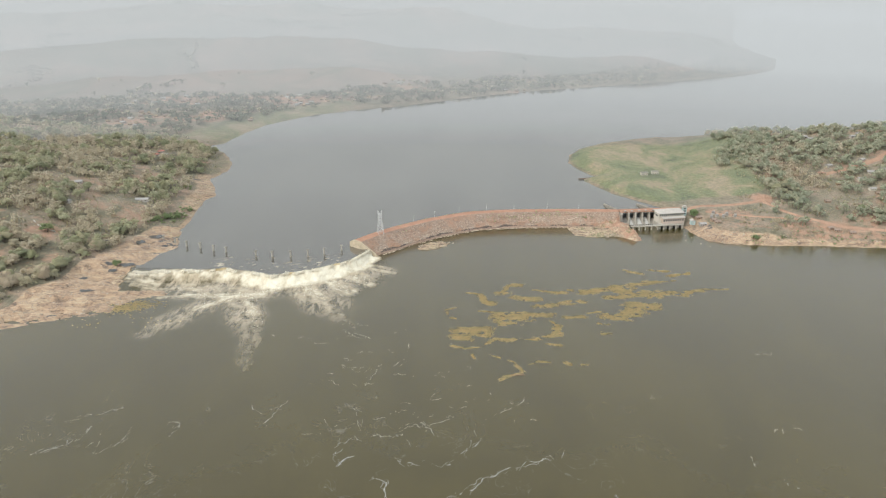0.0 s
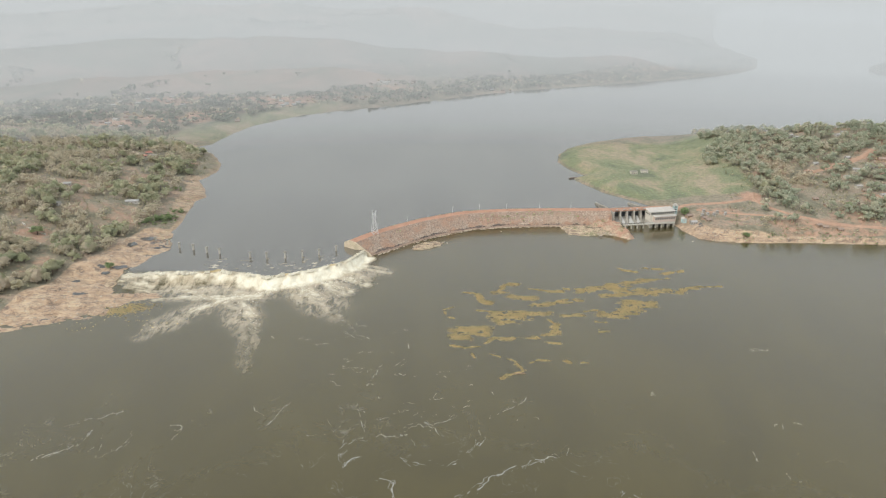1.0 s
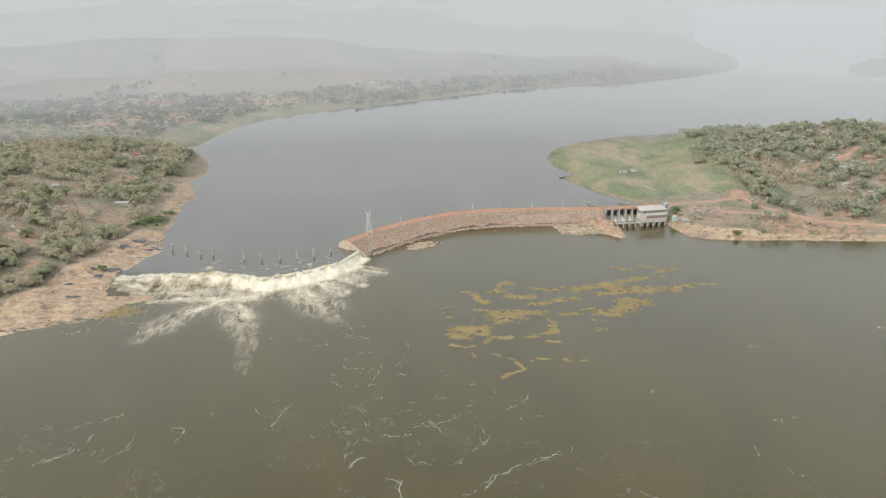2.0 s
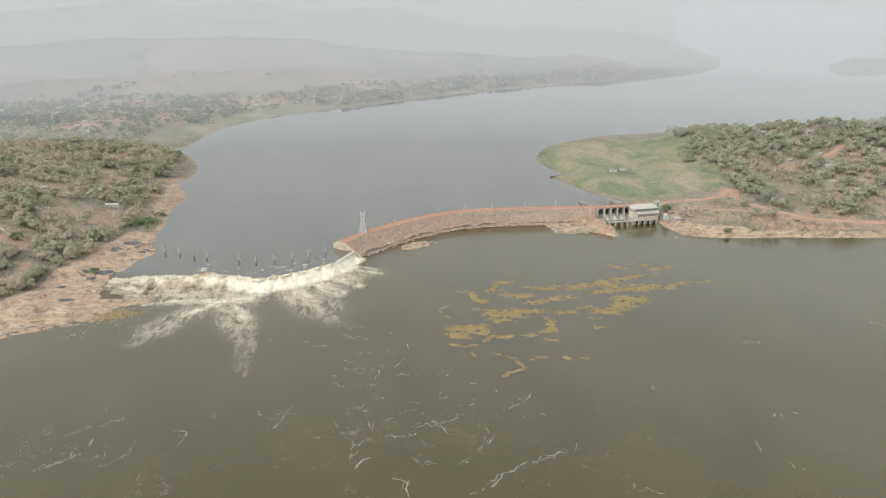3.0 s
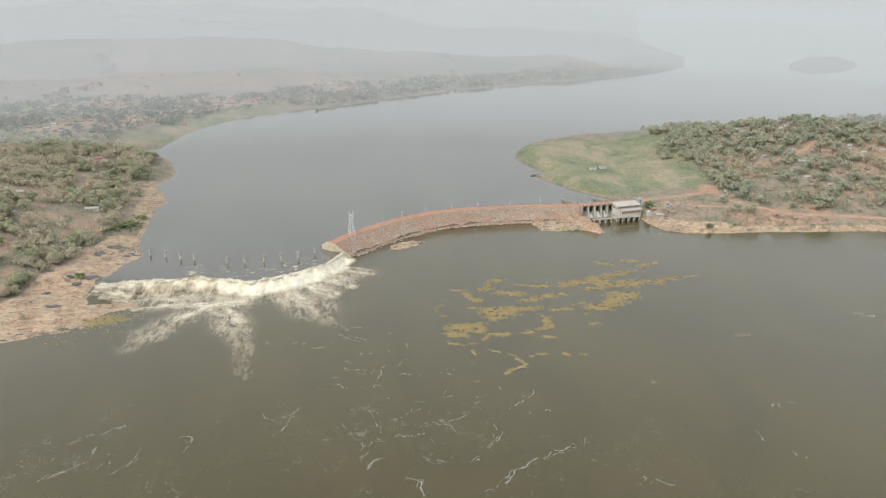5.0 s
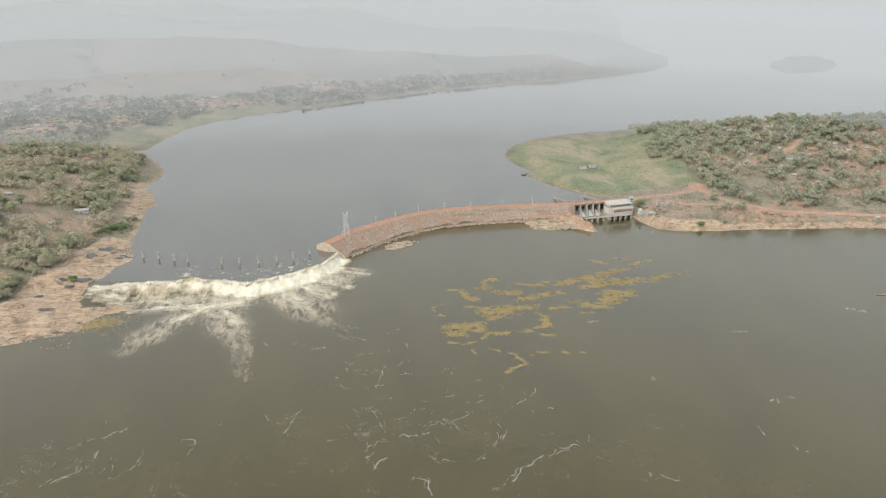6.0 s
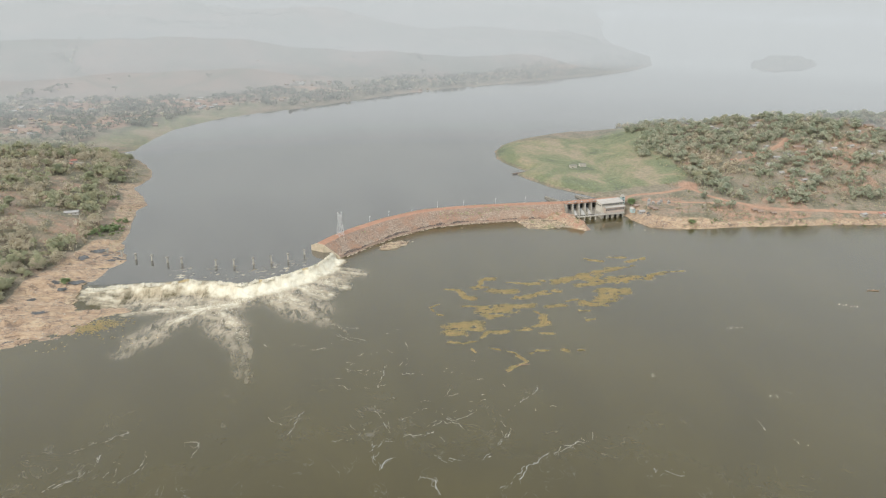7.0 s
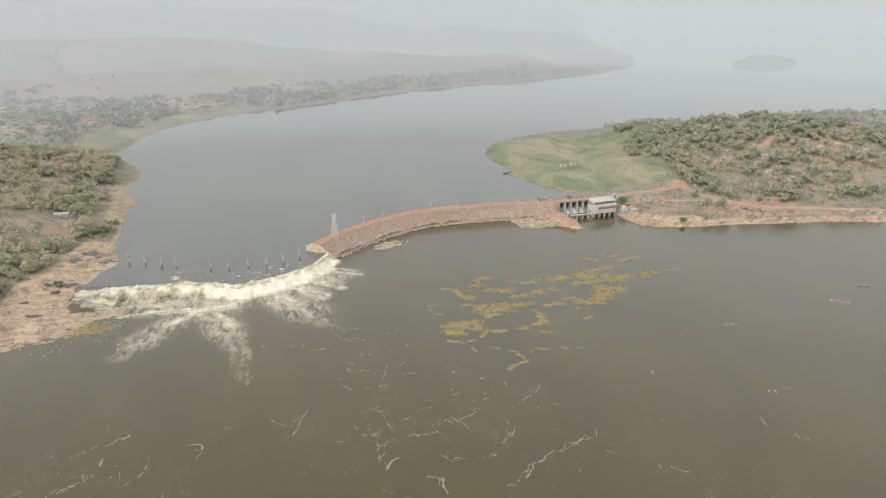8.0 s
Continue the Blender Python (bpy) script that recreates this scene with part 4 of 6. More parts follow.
for k in range(BAYS):
    x0, x1 = k * BAY_W + 0.7, (k + 1) * BAY_W - 0.7
    gate = part("gate", boxes(((x0, 0.6, 5.4), (x1, 1.0, 9.6))), M_GATE, spillway, "dark steel sluice gate")
    part("girder", boxes(((x0, 0.3, 5.8), (x1, 0.6, 6.15)), ((x0, 0.3, 7.2), (x1, 0.6, 7.55)), ((x0, 0.3, 8.7), (x1, 0.6, 9.0))), M_GATE, gate)
    bm = bmesh.new()
    slope = [(5.0, -2.0), (5.0, 5.4), (0.4, 5.4), (-2.5, 4.6), (-5.6, 2.4), (-8.0, 0.4), (-8.0, -2.0)]
    a, b = ([bm.verts.new((x, y, z)) for y, z in slope] for x in (x0, x1))
    for i in range(len(slope)):
        bm.faces.new((a[i], a[(i + 1) % len(slope)], b[(i + 1) % len(slope)], b[i]))
    bm.faces.new(a[::-1])
    bm.faces.new(b)
    bmesh.ops.recalc_face_normals(bm, faces=bm.faces)
    sill = part("sill", bm, M_STAINED, spillway, "sloping wet concrete chute")
    if k in (1, 2, 3):   # leaking gates
        bm = bmesh.new()
        half, mid = (0.7, 1.1, 0.8)[k - 1], (x0 + x1) / 2 + (-0.8, 0.4, 0.9)[k - 1]
        rows_of = [[bm.verts.new((mid + u * half * w, y, z + 0.12)) for u in (-1, -0.4, 0.3, 1)] for y, z, w in ((0.3, 5.4, 0.7), (-2.5, 4.6, 1.1), (-5.6, 2.4, 1.6), (-7.9, 0.4, 2.2))]
        for low, high in zip(rows_of, rows_of[1:]):
            for i in range(3):
                bm.faces.new((low[i], low[i + 1], high[i + 1], high[i]))
        part("spill", bm, M_SPILL, sill, "thin white sheet of falling water")
part("road_deck", boxes(((-1.2, -4.2, 12.2), (BAYS * BAY_W + 28, 5.2, 12.9)), bevel=0.08), M_LATERITE, spillway, "red dust-covered road deck")
for y in (-4.0, 5.0):
    bm = bmesh.new()
    for k in range(25):
        box(bm, (k * 1.5, y - 0.06, 12.9), (k * 1.5 + 0.12, y + 0.06, 13.9))
    box(bm, (0, y - 0.05, 13.8), (36.2, y + 0.05, 13.95))
    box(bm, (0, y - 0.04, 13.35), (36.2, y + 0.04, 13.45))
    part("railing", bm, M_STAINED, spillway)
for k in range(BAYS):
    x = (k + 0.5) * BAY_W
    part("hoist", boxes(((x - 0.9, -3.6, 12.9), (x + 0.9, -2.6, 13.9)), ((x - 0.4, -3.4, 13.9), (x + 0.4, -2.8, 14.4)), bevel=0.06), M_STEEL, spillway)
wing = part("wing_wall", boxes(((-2.6, -9, -2), (-0.72, 4.5, 11.8)), bevel=0.2), M_STAINED, spillway)

footbridge = empty("footbridge", pose(183, 704.5, -2.2, 0, 0, 6.7), "low concrete footbridge on square posts below the spillway", "footbridge")
part("deck", boxes(((-1, -1.1, 6.2), (53, 1.1, 6.9)), bevel=0.05), M_CONCRETE, footbridge)
for k in range(9):
    part("post", boxes(((0.6 + k * 6.3, -0.8, -2), (1.6 + k * 6.3, 0.8, 6.2)), bevel=0.05), M_CONCRETE, footbridge)
for y in (-1.0, 1.0):
    bm = bmesh.new()
    for k in range(23):
        box(bm, (k * 2.4 - 0.9, y - 0.05, 6.9), (k * 2.4 - 0.8, y + 0.05, 7.9))
    box(bm, (-0.9, y - 0.05, 7.8), (53, y + 0.05, 7.92))
    part("handrail", bm, M_STEEL, footbridge)

station = empty("power_station", pose(212, 703, 0, 0, 0, 11) @ Matrix.Diagonal((0.8, 1.0, 0.93, 1.0)), "cream two-tier power station with grey roof above the water", "power station")
part("foundation", boxes(((0, 6.2, -2), (33, 20, 6.0)), bevel=0.15), M_CONCRETE, station, "water-stained concrete foundation")
part("lower_hall", boxes(((4, 5.5, 4.9), (33, 9.0, 11.8))), M_PINKWALL, station, "faded pinkish lower hall")
part("upper_hall", boxes(((0, 9.0, 6.0), (33, 19.0, 16.2))), M_CREAM, station, "cream painted turbine hall")


def ribbed_roof(name, lo, hi, rise, material, parent, label=""):
    """Sheet roof, highest at the back, with standing ribs."""
    bm = bmesh.new()
    n = 34
    for k in range(n):
        x0, x1 = lo[0] + (hi[0] - lo[0]) * k / n, lo[0] + (hi[0] - lo[0]) * (k + 0.86) / n
        for xa, xb, up in ((x0, x1, 0), (x1, lo[0] + (hi[0] - lo[0]) * (k + 1) / n, 0.09)):
            v = [bm.verts.new(p) for p in ((xa, lo[1], lo[2] + up), (xb, lo[1], lo[2] + up), (xb, hi[1], lo[2] + rise + up), (xa, hi[1], lo[2] + rise + up),
                                           (xa, lo[1], lo[2] - 0.25), (xb, lo[1], lo[2] - 0.25), (xb, hi[1], lo[2] + rise - 0.25), (xa, hi[1], lo[2] + rise - 0.25))]
            for f in ((0, 1, 2, 3), (7, 6, 5, 4), (0, 4, 5, 1), (1, 5, 6, 2), (2, 6, 7, 3), (3, 7, 4, 0)):
                bm.faces.new([v[i] for i in f])
    return part(name, bm, material, parent, label)


ribbed_roof("upper_roof", (-0.8, 8.0, 16.5), (33.8, 20.0, 16.5), 1.2, M_PALEROOF, station, "weathered pale sheet roof")
ribbed_roof("lower_roof", (3.4, 4.6, 12.1), (33.8, 8.95, 12.1), 0.6, M_PALEROOF, station, "weathered pale sheet roof")
for k in range(12):
    x = 1.4 + k * 2.62
    win = part("window", boxes(((x, 8.86, 13.5), (x + 1.7, 9.02, 15.5))), M_GLASS, station)
    part("sill", boxes(((x - 0.1, 8.75, 13.3), (x + 1.8, 9.02, 13.5))), M_CONCRETE, win)
    part("mullion", boxes(((x + 0.8, 8.82, 13.5), (x + 0.9, 8.9, 15.5))), M_WHITE, win)
for k in range(9):
    x = 5.0 + k * 3.1
    part("window", boxes(((x, 5.36, 8.4), (x + 1.7, 5.52, 10.5))), M_GLASS, station)
# flat near-black panels paint the shade between posts below the hall
for k in range(4):
    part("draft_opening", boxes(((2.5 + k * 8, 6.06, -1.5), (7.5 + k * 8, 6.23, 3.6))), M_DARK, station, "flat dark panel drawn for the shade under the station")
for k in range(3):
    part("end_window", boxes(((-0.14, 10.5 + k * 3, 12.6), (0.02, 12.1 + k * 3, 14.4))), M_GLASS, station)
part("string_course", boxes(((-0.15, 8.85, 12.85), (33.1, 9.0, 13.1))), M_CONCRETE, station)
stair = empty("stair_tower", pose(240.5, 729.5, 9) @ Matrix.Scale(0.78, 4), "small pale turquoise stair tower beside the power station", "tower")
part("shaft", boxes(((-2.6, -2.6, -1), (2.6, 2.6, 10.0))), M_TURQ, stair)
part("roof", boxes(((-3.1, -3.1, 10.0), (3.1, 3.1, 10.5)), bevel=0.08), M_CONCRETE, stair)
for z in (1.0, 4.5, 7.6):
    part("window", boxes(((-1.6, -2.72, z), (1.6, -2.58, z + 1.6))), M_GLASS, stair)
part("lantern", boxes(((-1.8, -1.8, 10.5), (1.8, 1.8, 12.0)), bevel=0.1), M_WHITE, stair)
annex = empty("gatehouse", pose(242.5, 706, 7.6, 0, 0, 10) @ Matrix.Scale(0.68, 4), "turquoise gatehouse with a pitched roof by the water", "building")
part("wall", boxes(((-3, -3, -2), (3, 3, 4.2))), M_TURQ, annex)
part("door", boxes(((-0.6, -3.12, 0.2), (0.6, -2.98, 2.4))), M_WHITE, annex)
bm = bmesh.new()
ga = [bm.verts.new(p) for p in ((-3.5, -3.5, 4.2), (3.5, -3.5, 4.2), (0, -3.5, 6.2))]
gb = [bm.verts.new(p) for p in ((-3.5, 3.5, 4.2), (3.5, 3.5, 4.2), (0, 3.5, 6.2))]
for f in ((ga[0], ga[1], ga[2]), (gb[2], gb[1], gb[0]), (ga[1], gb[1], gb[2], ga[2]), (ga[2], gb[2], gb[0], ga[0]), (ga[0], gb[0], gb[1], ga[1])):
    bm.faces.new(f)
part("roof", bm, M_WHITE, annex)


# guide walls above the spillway
def guide_wall(x0, y0, x1, y1, label):
    wall = empty("guide_wall", Matrix.Identity(4), label, "wall")
    bm = bmesh.new()
    d = Vector((y1 - y0, x0 - x1, 0)).normalized() * 1.1
    sides = [[bm.verts.new(Vector(p) + s * d) for p in ((x0, y0, 0), (x0, y0, 12.0), (x1, y1, 6.9), (x1, y1, 0))] for s in (1, -1)]
    bm.faces.new(sides[0])
    bm.faces.new(sides[1][::-1])
    for k in range(4):
        bm.faces.new((sides[0][k], sides[1][k], sides[1][(k + 1) % 4], sides[0][(k + 1) % 4]))
    bmesh.ops.recalc_face_normals(bm, faces=bm.faces)
    part("body", bm, M_STAINED, wall)
    part("coping", bar(bmesh.new(), (x0, y0, 12.1), (x1, y1, 7.0), 0.9, 4), M_STAINED, wall)


guide_wall(173, 736, 168, 770, "sloping stained concrete guide wall above the spillway")
guide_wall(212, 736, 203, 770, "sloping concrete guide wall before the power station")
jetty = empty("jetty", pose(157, 869, HIGH, 0, 0, 18), "short dark wooden jetty on the green flats", "jetty")
part("deck", boxes(((0, -1.6, 0.7), (19, 1.6, 1.0))), M_WOOD, jetty)
for k in range(4):
    for y in (-1.4, 1.4):
        part("pile", bar(bmesh.new(), (0.5 + k * 6, y, -6), (0.5 + k * 6, y, 1.5), 0.2, 6), M_WOOD, jetty)


def transformer(m):
    t = empty("transformer", m, "grey steel transformer in the gravel yard", "transformer", "transformers in the yard")
    part("tank", boxes(((-1.3, -0.9, 0.3), (1.3, 0.9, 2.6)), bevel=0.1), M_ROOFGREY, t)
    part("plinth", boxes(((-1.6, -1.2, -0.8), (1.6, 1.2, 0.3))), M_CONCRETE, t)
    for x in (-0.8, 0, 0.8):
        part("bushing", bar(bmesh.new(), (x, 0, 2.6), (x, 0, 3.9), 0.14, 6, 0.08), M_WHITE, t)
    for y in (-1.15, 1.15):
        bm = bmesh.new()
        for k in range(6):
            box(bm, (-1.1 + k * 0.4, min(y, y * 0.8), 0.6), (-0.95 + k * 0.4, max(y, y * 0.8), 2.3))
        part("radiator", bm, M_ROOFGREY, t)
    return t


first = None
for x, y, a in ((264, 715, 10), (270, 717, 10), (276, 716, 12), (268, 723, 8), (281, 721, 15), (288, 717, 12)):
    m = pose(x, y, ground_z(x, y) + 0.5, 0, 0, a)
    first = transformer(m) if first is None else (copy_thing(first, m) and first)


def gantry(m):
    """Steel portal of the switchyard: two latticed posts and a beam with insulators."""
    g = empty("switchyard_gantry", m, "thin rusted steel gantry in the switchyard", "gantry", "gantries in the switchyard")
    for x in (0.0, 7.0):
        part("post", boxes(((x - 0.16, -0.16, -0.5), (x + 0.16, 0.16, 6.5)), bevel=0.03), M_RUST, g)
    part("beam", boxes(((-0.8, -0.2, 6.5), (7.8, 0.2, 6.95)), bevel=0.03), M_RUST, g)
    for x in (1.5, 3.5, 5.5):
        part("insulator", bar(bmesh.new(), (x, 0, 5.4), (x, 0, 6.5), 0.14, 6, 0.1), M_WOOD, g)
    return g


for x, y, a in ((284, 727, 10), (294, 729, 10), (286, 719, 10), (297, 722, 10), (306, 726, 12)):
    gantry(pose(x, y, ground_z(x, y), 0, 0, a) @ Matrix.Scale(0.55, 4))

# ---- dirt roads ----
def dirt_road(name, pts, width, lift, label):
    s, xy, nrm = along(pts, 3.0)
    wide = width * (0.85 + 0.3 * fbm(s / 14, s * 0, 91, 2))
    cols = []
    for u in (-0.5, -0.25, 0, 0.25, 0.5):
        p = xy + nrm * (wide * u)[:, None] + nrm * (0.8 * (fbm(s / 5 + u * 40, s * 0, 92, 2) - 0.5))[:, None]
        cols.append(np.stack([p[:, 0], p[:, 1], land(p[:, 0], p[:, 1])[0] + 0.75 + lift - 1.3 * (abs(u) == 0.5)], 1))
    ob = mesh_object(name, np.stack(cols, 1).reshape(-1, 3), grid_faces(5, len(s)), M_TRACK, True)
    return tagged(ob, label, "road", kind="structure")


ROAD_MAIN = [(238, 734), (251, 744), (274, 744), (303, 745), (319, 749), (330, 758)]
ROAD_SHORE = [(336, 768), (330, 756), (331, 743), (337, 726), (350, 706), (366, 696), (379, 688), (422, 681), (464, 673), (505, 664), (521, 660)]
ROAD_LOWER = [(262, 728), (280, 722), (298, 721), (324, 710), (343, 703), (356, 697)]
ROAD_HILL = [(398, 803), (431, 812), (462, 820), (487, 832), (505, 848)]

road_list = (("road_1", ROAD_MAIN, 7.0, 0.0, "rutted red dirt road over the dam"), ("road_2", ROAD_SHORE, 5.0, 0.07, "red dirt track along the bank"),
             ("road_3", ROAD_LOWER, 4.0, -0.07, "narrow red dirt track"), ("road_4", ROAD_HILL, 7.0, 0.14, "red dirt street up through the village"))
for args in road_list:
    dirt_road(*args)


# ---- trees ----
def crown_geo(seed, dry, leaves, lobes):
    """Leaf clumps on the shells of uneven lobes, with gaps; unit height 1, crown from 0.3 up. The leaves shade with the lobe they sit on."""
    r = np.random.RandomState(seed)
    cs = []
    for k in range(lobes):
        a, d = r.uniform(0, math.tau), 0.29 * math.sqrt(r.uniform(0, 1))
        cs.append((d * math.cos(a), d * math.sin(a), r.uniform(0.44, 0.84) - 0.70 * d, r.uniform(0.14, 0.23)))
    vs, fs, ns = [], [], []
    for k in range(leaves):
        cx, cy, cz, cr = cs[r.randint(lobes)]
        n = r.normal(size=3)
        n /= np.linalg.norm(n)
        if n[2] < -0.35:
            n[2] *= -1
        p = np.array((cx, cy, cz)) + n * cr * r.uniform(0.75, 1.36) * (1, 1, 0.85)
        t = np.cross(n, r.normal(size=3))
        t /= np.linalg.norm(t)
        b = np.cross(n, t)
        size = (0.030 if dry else 0.038) * r.uniform(0.6, 1.5) * (1.0 if leaves > 150 else 1.6 if leaves > 50 else 2.0)
        long = 2.2 if dry else 1.2
        base = len(vs)
        vs += [p - t * size * long, p - b * size * 0.7 + n * size * 0.25, p + t * size * long, p + b * size * 0.7 + n * size * 0.25]
        fs += [(base, base + 1, base + 2), (base, base + 2, base + 3)]
        ns += [n * 0.5 + (p - (0, 0, 0.45)) * 1.2 + (0, 0, 0.8)] * 4
    if not dry:
        bm = bmesh.new()
        for cx, cy, cz, cr in cs:
            ret = bmesh.ops.create_icosphere(bm, subdivisions=1, radius=1.0)
            for v in ret["verts"]:
                ns.append(np.array(v.co) * 0.5 + (np.array((cx, cy, cz)) - (0, 0, 0.45)) * 1.2 + (0, 0, 0.8))
                k = cr * (0.72 + 0.30 * noise.noise(v.co * 2.1 + Vector((cx * 9, cy * 9, seed))))
                v.co = Vector((cx + v.co.x * k, cy + v.co.y * k, cz + v.co.z * k * 0.8))
        bm.verts.ensure_lookup_table()
        base = len(vs)
        vs += [np.array(v.co) for v in bm.verts]
        fs += [tuple(x.index + base for x in f.verts) for f in bm.faces]
        bm.free()
    ns = np.array(ns)
    return np.array(vs), np.array(fs), ns / np.linalg.norm(ns, axis=1)[:, None]


def trunk_geo(seed, dry):
    """Tapered trunk with limbs into the crown."""
    r = random.Random(seed)
    bm = bmesh.new()
    lean = Vector((r.uniform(-0.04, 0.04), r.uniform(-0.04, 0.04), 0.42))
    bar(bm, (0, 0, -0.06), lean, 0.034, 6, 0.02)
    for k in range(7 if dry else 4):
        a, d = r.uniform(0, math.tau), r.uniform(0.12, 0.30)
        tip = Vector((d * math.cos(a), d * math.sin(a), r.uniform(0.55, 0.9)))
        bar(bm, lean * r.uniform(0.7, 1.0), tip, 0.015, 4, 0.005)
    bmesh.ops.triangulate(bm, faces=bm.faces)
    bm.verts.ensure_lookup_table()
    v, f = np.array([x.co for x in bm.verts]), np.array([[x.index for x in q.verts] for q in bm.faces])
    bm.free()
    return v, f


def make_tree(seed, dry):
    name = "bare_tree" if dry else "tree"
    t = empty(name, Matrix.Identity(4), "", "tree")
    tv, tf = trunk_geo(seed, dry)
    cv, cf, cn = crown_geo(seed, dry, 640, 12)
    trunk = mesh_object("trunk", tv, tf, M_BARK, True)
    crown = mesh_object("crown", cv, cf, M_DRY if dry else M_LEAF, True)
    crown.data.normals_split_custom_set_from_vertices(cn.tolist())
    trunk.parent = crown.parent = t
    return t


TREES = [make_tree(100 + k, False) for k in range(7)]
BARE = [make_tree(200 + k, True) for k in range(4)]
for k, t in enumerate(TREES + BARE):
    t.matrix_world = pose(-900 - 30 * k, 1000, -60)


def leaf_of(made, material):
    """Give one tree's crown another leaf material."""
    for ob in made.children:
        if ob.name.startswith("crown"):
            ob.material_slots[0].link = 'OBJECT'
            ob.material_slots[0].material = material


def place_tree(t, x, y, h, wide, label, group):
    made = copy_thing(t, pose(x, y, ground_z(x, y) - 0.2, 0, 0, rng.uniform(0, 360)) @ Matrix.Diagonal((h * wide, h * wide, h, 1)))
    tagged(made, label, "tree", group)
    return made


def far_geos(dry, n, leaves, lobes):
    """Leaner trees for the joined woods."""
    out = []
    for k in range(n):
        bm = bar(bmesh.new(), (0, 0, -0.05), (0, 0, 0.5), 0.035, 4, 0.015)
        if dry:
            for i in range(3):
                bar(bm, (0, 0, 0.35), (0.24 * math.cos(2.1 * i + k), 0.24 * math.sin(2.1 * i + k), 0.8), 0.014, 3, 0.005)
        bmesh.ops.triangulate(bm, faces=bm.faces)
        bm.verts.ensure_lookup_table()
        tv, tf = np.array([x.co for x in bm.verts]), np.array([[x.index for x in q.verts] for q in bm.faces])
        bm.free()
        cv, cf, cn = crown_geo(300 + k, dry, leaves, lobes)
        tn = (tv + (1e-4, 0, 0)) * (1, 1, 0)
        out.append((np.concatenate([cv, tv]), np.concatenate([cf, tf + len(cv)]), np.concatenate([cn, tn / np.linalg.norm(tn, axis=1)[:, None]])))
    return out


FAR_TREES = far_geos(False, 6, 64, 5) + far_geos(False, 6, 12, 3)
FAR_DRY = far_geos(True, 3, 64, 8) + far_geos(True, 3, 20, 4)


def scatter(seed, n, x0, x1, y0, y1, keep):
    """Random spots in a stretch of the plan that a rule keeps, with their zones."""
    r = np.random.RandomState(seed)
    x, y = r.uniform(x0, x1, n), r.uniform(y0, y1, n)
    h, rock, grass, red, hill, sd = land(x, y)
    ok = keep(x, y, h, rock, grass, red, hill, sd, r)
    return x[ok], y[ok], h[ok]


ALL_HOUSES = []
ALL_HOUSES += [(x, y, 'shed', a, 'houses on the west bank') for x, y, a in [(-312, 737, 5)]]
ALL_HOUSES += [(x, y, 'red', a, 'houses on the west bank') for x, y, a in [(-358, 904, 9), (-356, 917, 23)]]
ALL_HOUSES += [(x, y, 'tin', a, 'houses on the west bank') for x, y, a in [(-347, 908, 10), (-380, 749, 13), (-366, 693, -12)]]
ALL_HOUSES += [(x, y, 'ruin', a, '') for x, y, a in [(234, 869, 8), (248, 874, 0)]]
ALL_HOUSES += [(x, y, 'tin', a, 'houses of the east village') for x, y, a in [(429, 827, 17), (458, 822, 18), (467, 831, 28), (470, 760, 13), (459, 738, 12), (480, 742, 19), (481, 664, 13), (502, 660, 23), (508, 655, 20), (440, 919, 15), (442, 908, -5), (453, 892, 0), (484, 891, 17), (493, 895, 2), (430, 962, 19), (440, 956, -3)]]
ALL_HOUSES += [(x, y, 'shed', a, 'houses of the east village') for x, y, a in [(464, 799, -20), (482, 806, -20)]]
ALL_HOUSES += [(x, y, 'red', a, 'houses of the east village') for x, y, a in [(413, 809, 1), (501, 661, -6)]]
ALL_HOUSES += [(x, y, 'hall', a, 'houses of the east village') for x, y, a in [(503, 820, -10), (500, 807, -10), (630, 846, 0), (625, 856, 0)]]
ALL_HOUSES += [(x, y, 'thatch', a, 'houses of the east village') for x, y, a in [(419, 781, 7), (557, 793, 13), (547, 796, -1), (580, 805, 13), (592, 763, 17), (479, 748, 16)]]
ALL_HOUSES += [(x, y, 'rust', a, 'houses of the east village') for x, y, a in [(504, 738, 2), (413, 727, 5), (447, 752, 2), (488, 766, 15), (373, 682, -5), (386, 678, 0), (368, 685, 18), (465, 708, 3), (389, 739, -5), (534, 806, 7), (526, 772, 26), (545, 756, 16), (573, 806, 23), (393, 722, 24), (428, 721, 4)]]
ALL_HOUSES += [(x, y, 'grey', a, 'houses of the east village') for x, y, a in [(589, 845, 3), (601, 845, 8), (540, 832, 13), (546, 812, 4), (595, 792, -3), (612, 799, -1), (609, 780, 24), (446, 787, 1), (446, 763, 7), (461, 766, 14), (570, 813, 11), (581, 789, 14)]]
ALL_HOUSES += [(x, y, 'tin', a, '') for x, y, a in [(253, 707, 8)]]
ALL_HOUSES += [(x, y, 'rust', a, '') for x, y, a in [(253, 721, 14), (264, 709, 18), (266, 703, -1)]]
ALL_HOUSES += [(x, y, 'rust', a, 'houses of the far village') for x, y, a in [(-447, 1008, -16), (-501, 1133, 24), (-465, 1014, 11), (-446, 1187, 37), (-469, 1154, -20), (-494, 1293, -23), (-316, 1202, 23), (-278, 1332, 24), (-196, 1380, -3), (-220, 1385, 26), (-229, 1344, -3), (-291, 1387, 14), (-131, 1389, 24), (-124, 1510, 32), (-98, 1547, -12), (-41, 1536, -32), (-40, 1552, -20), (138, 1512, 3), (-175, 1394, -3), (-180, 1378, -19), (-490, 1203, 32), (-481, 1176, 23), (-455, 1301, 14), (-449, 1311, -27), (-478, 1303, 21)]]
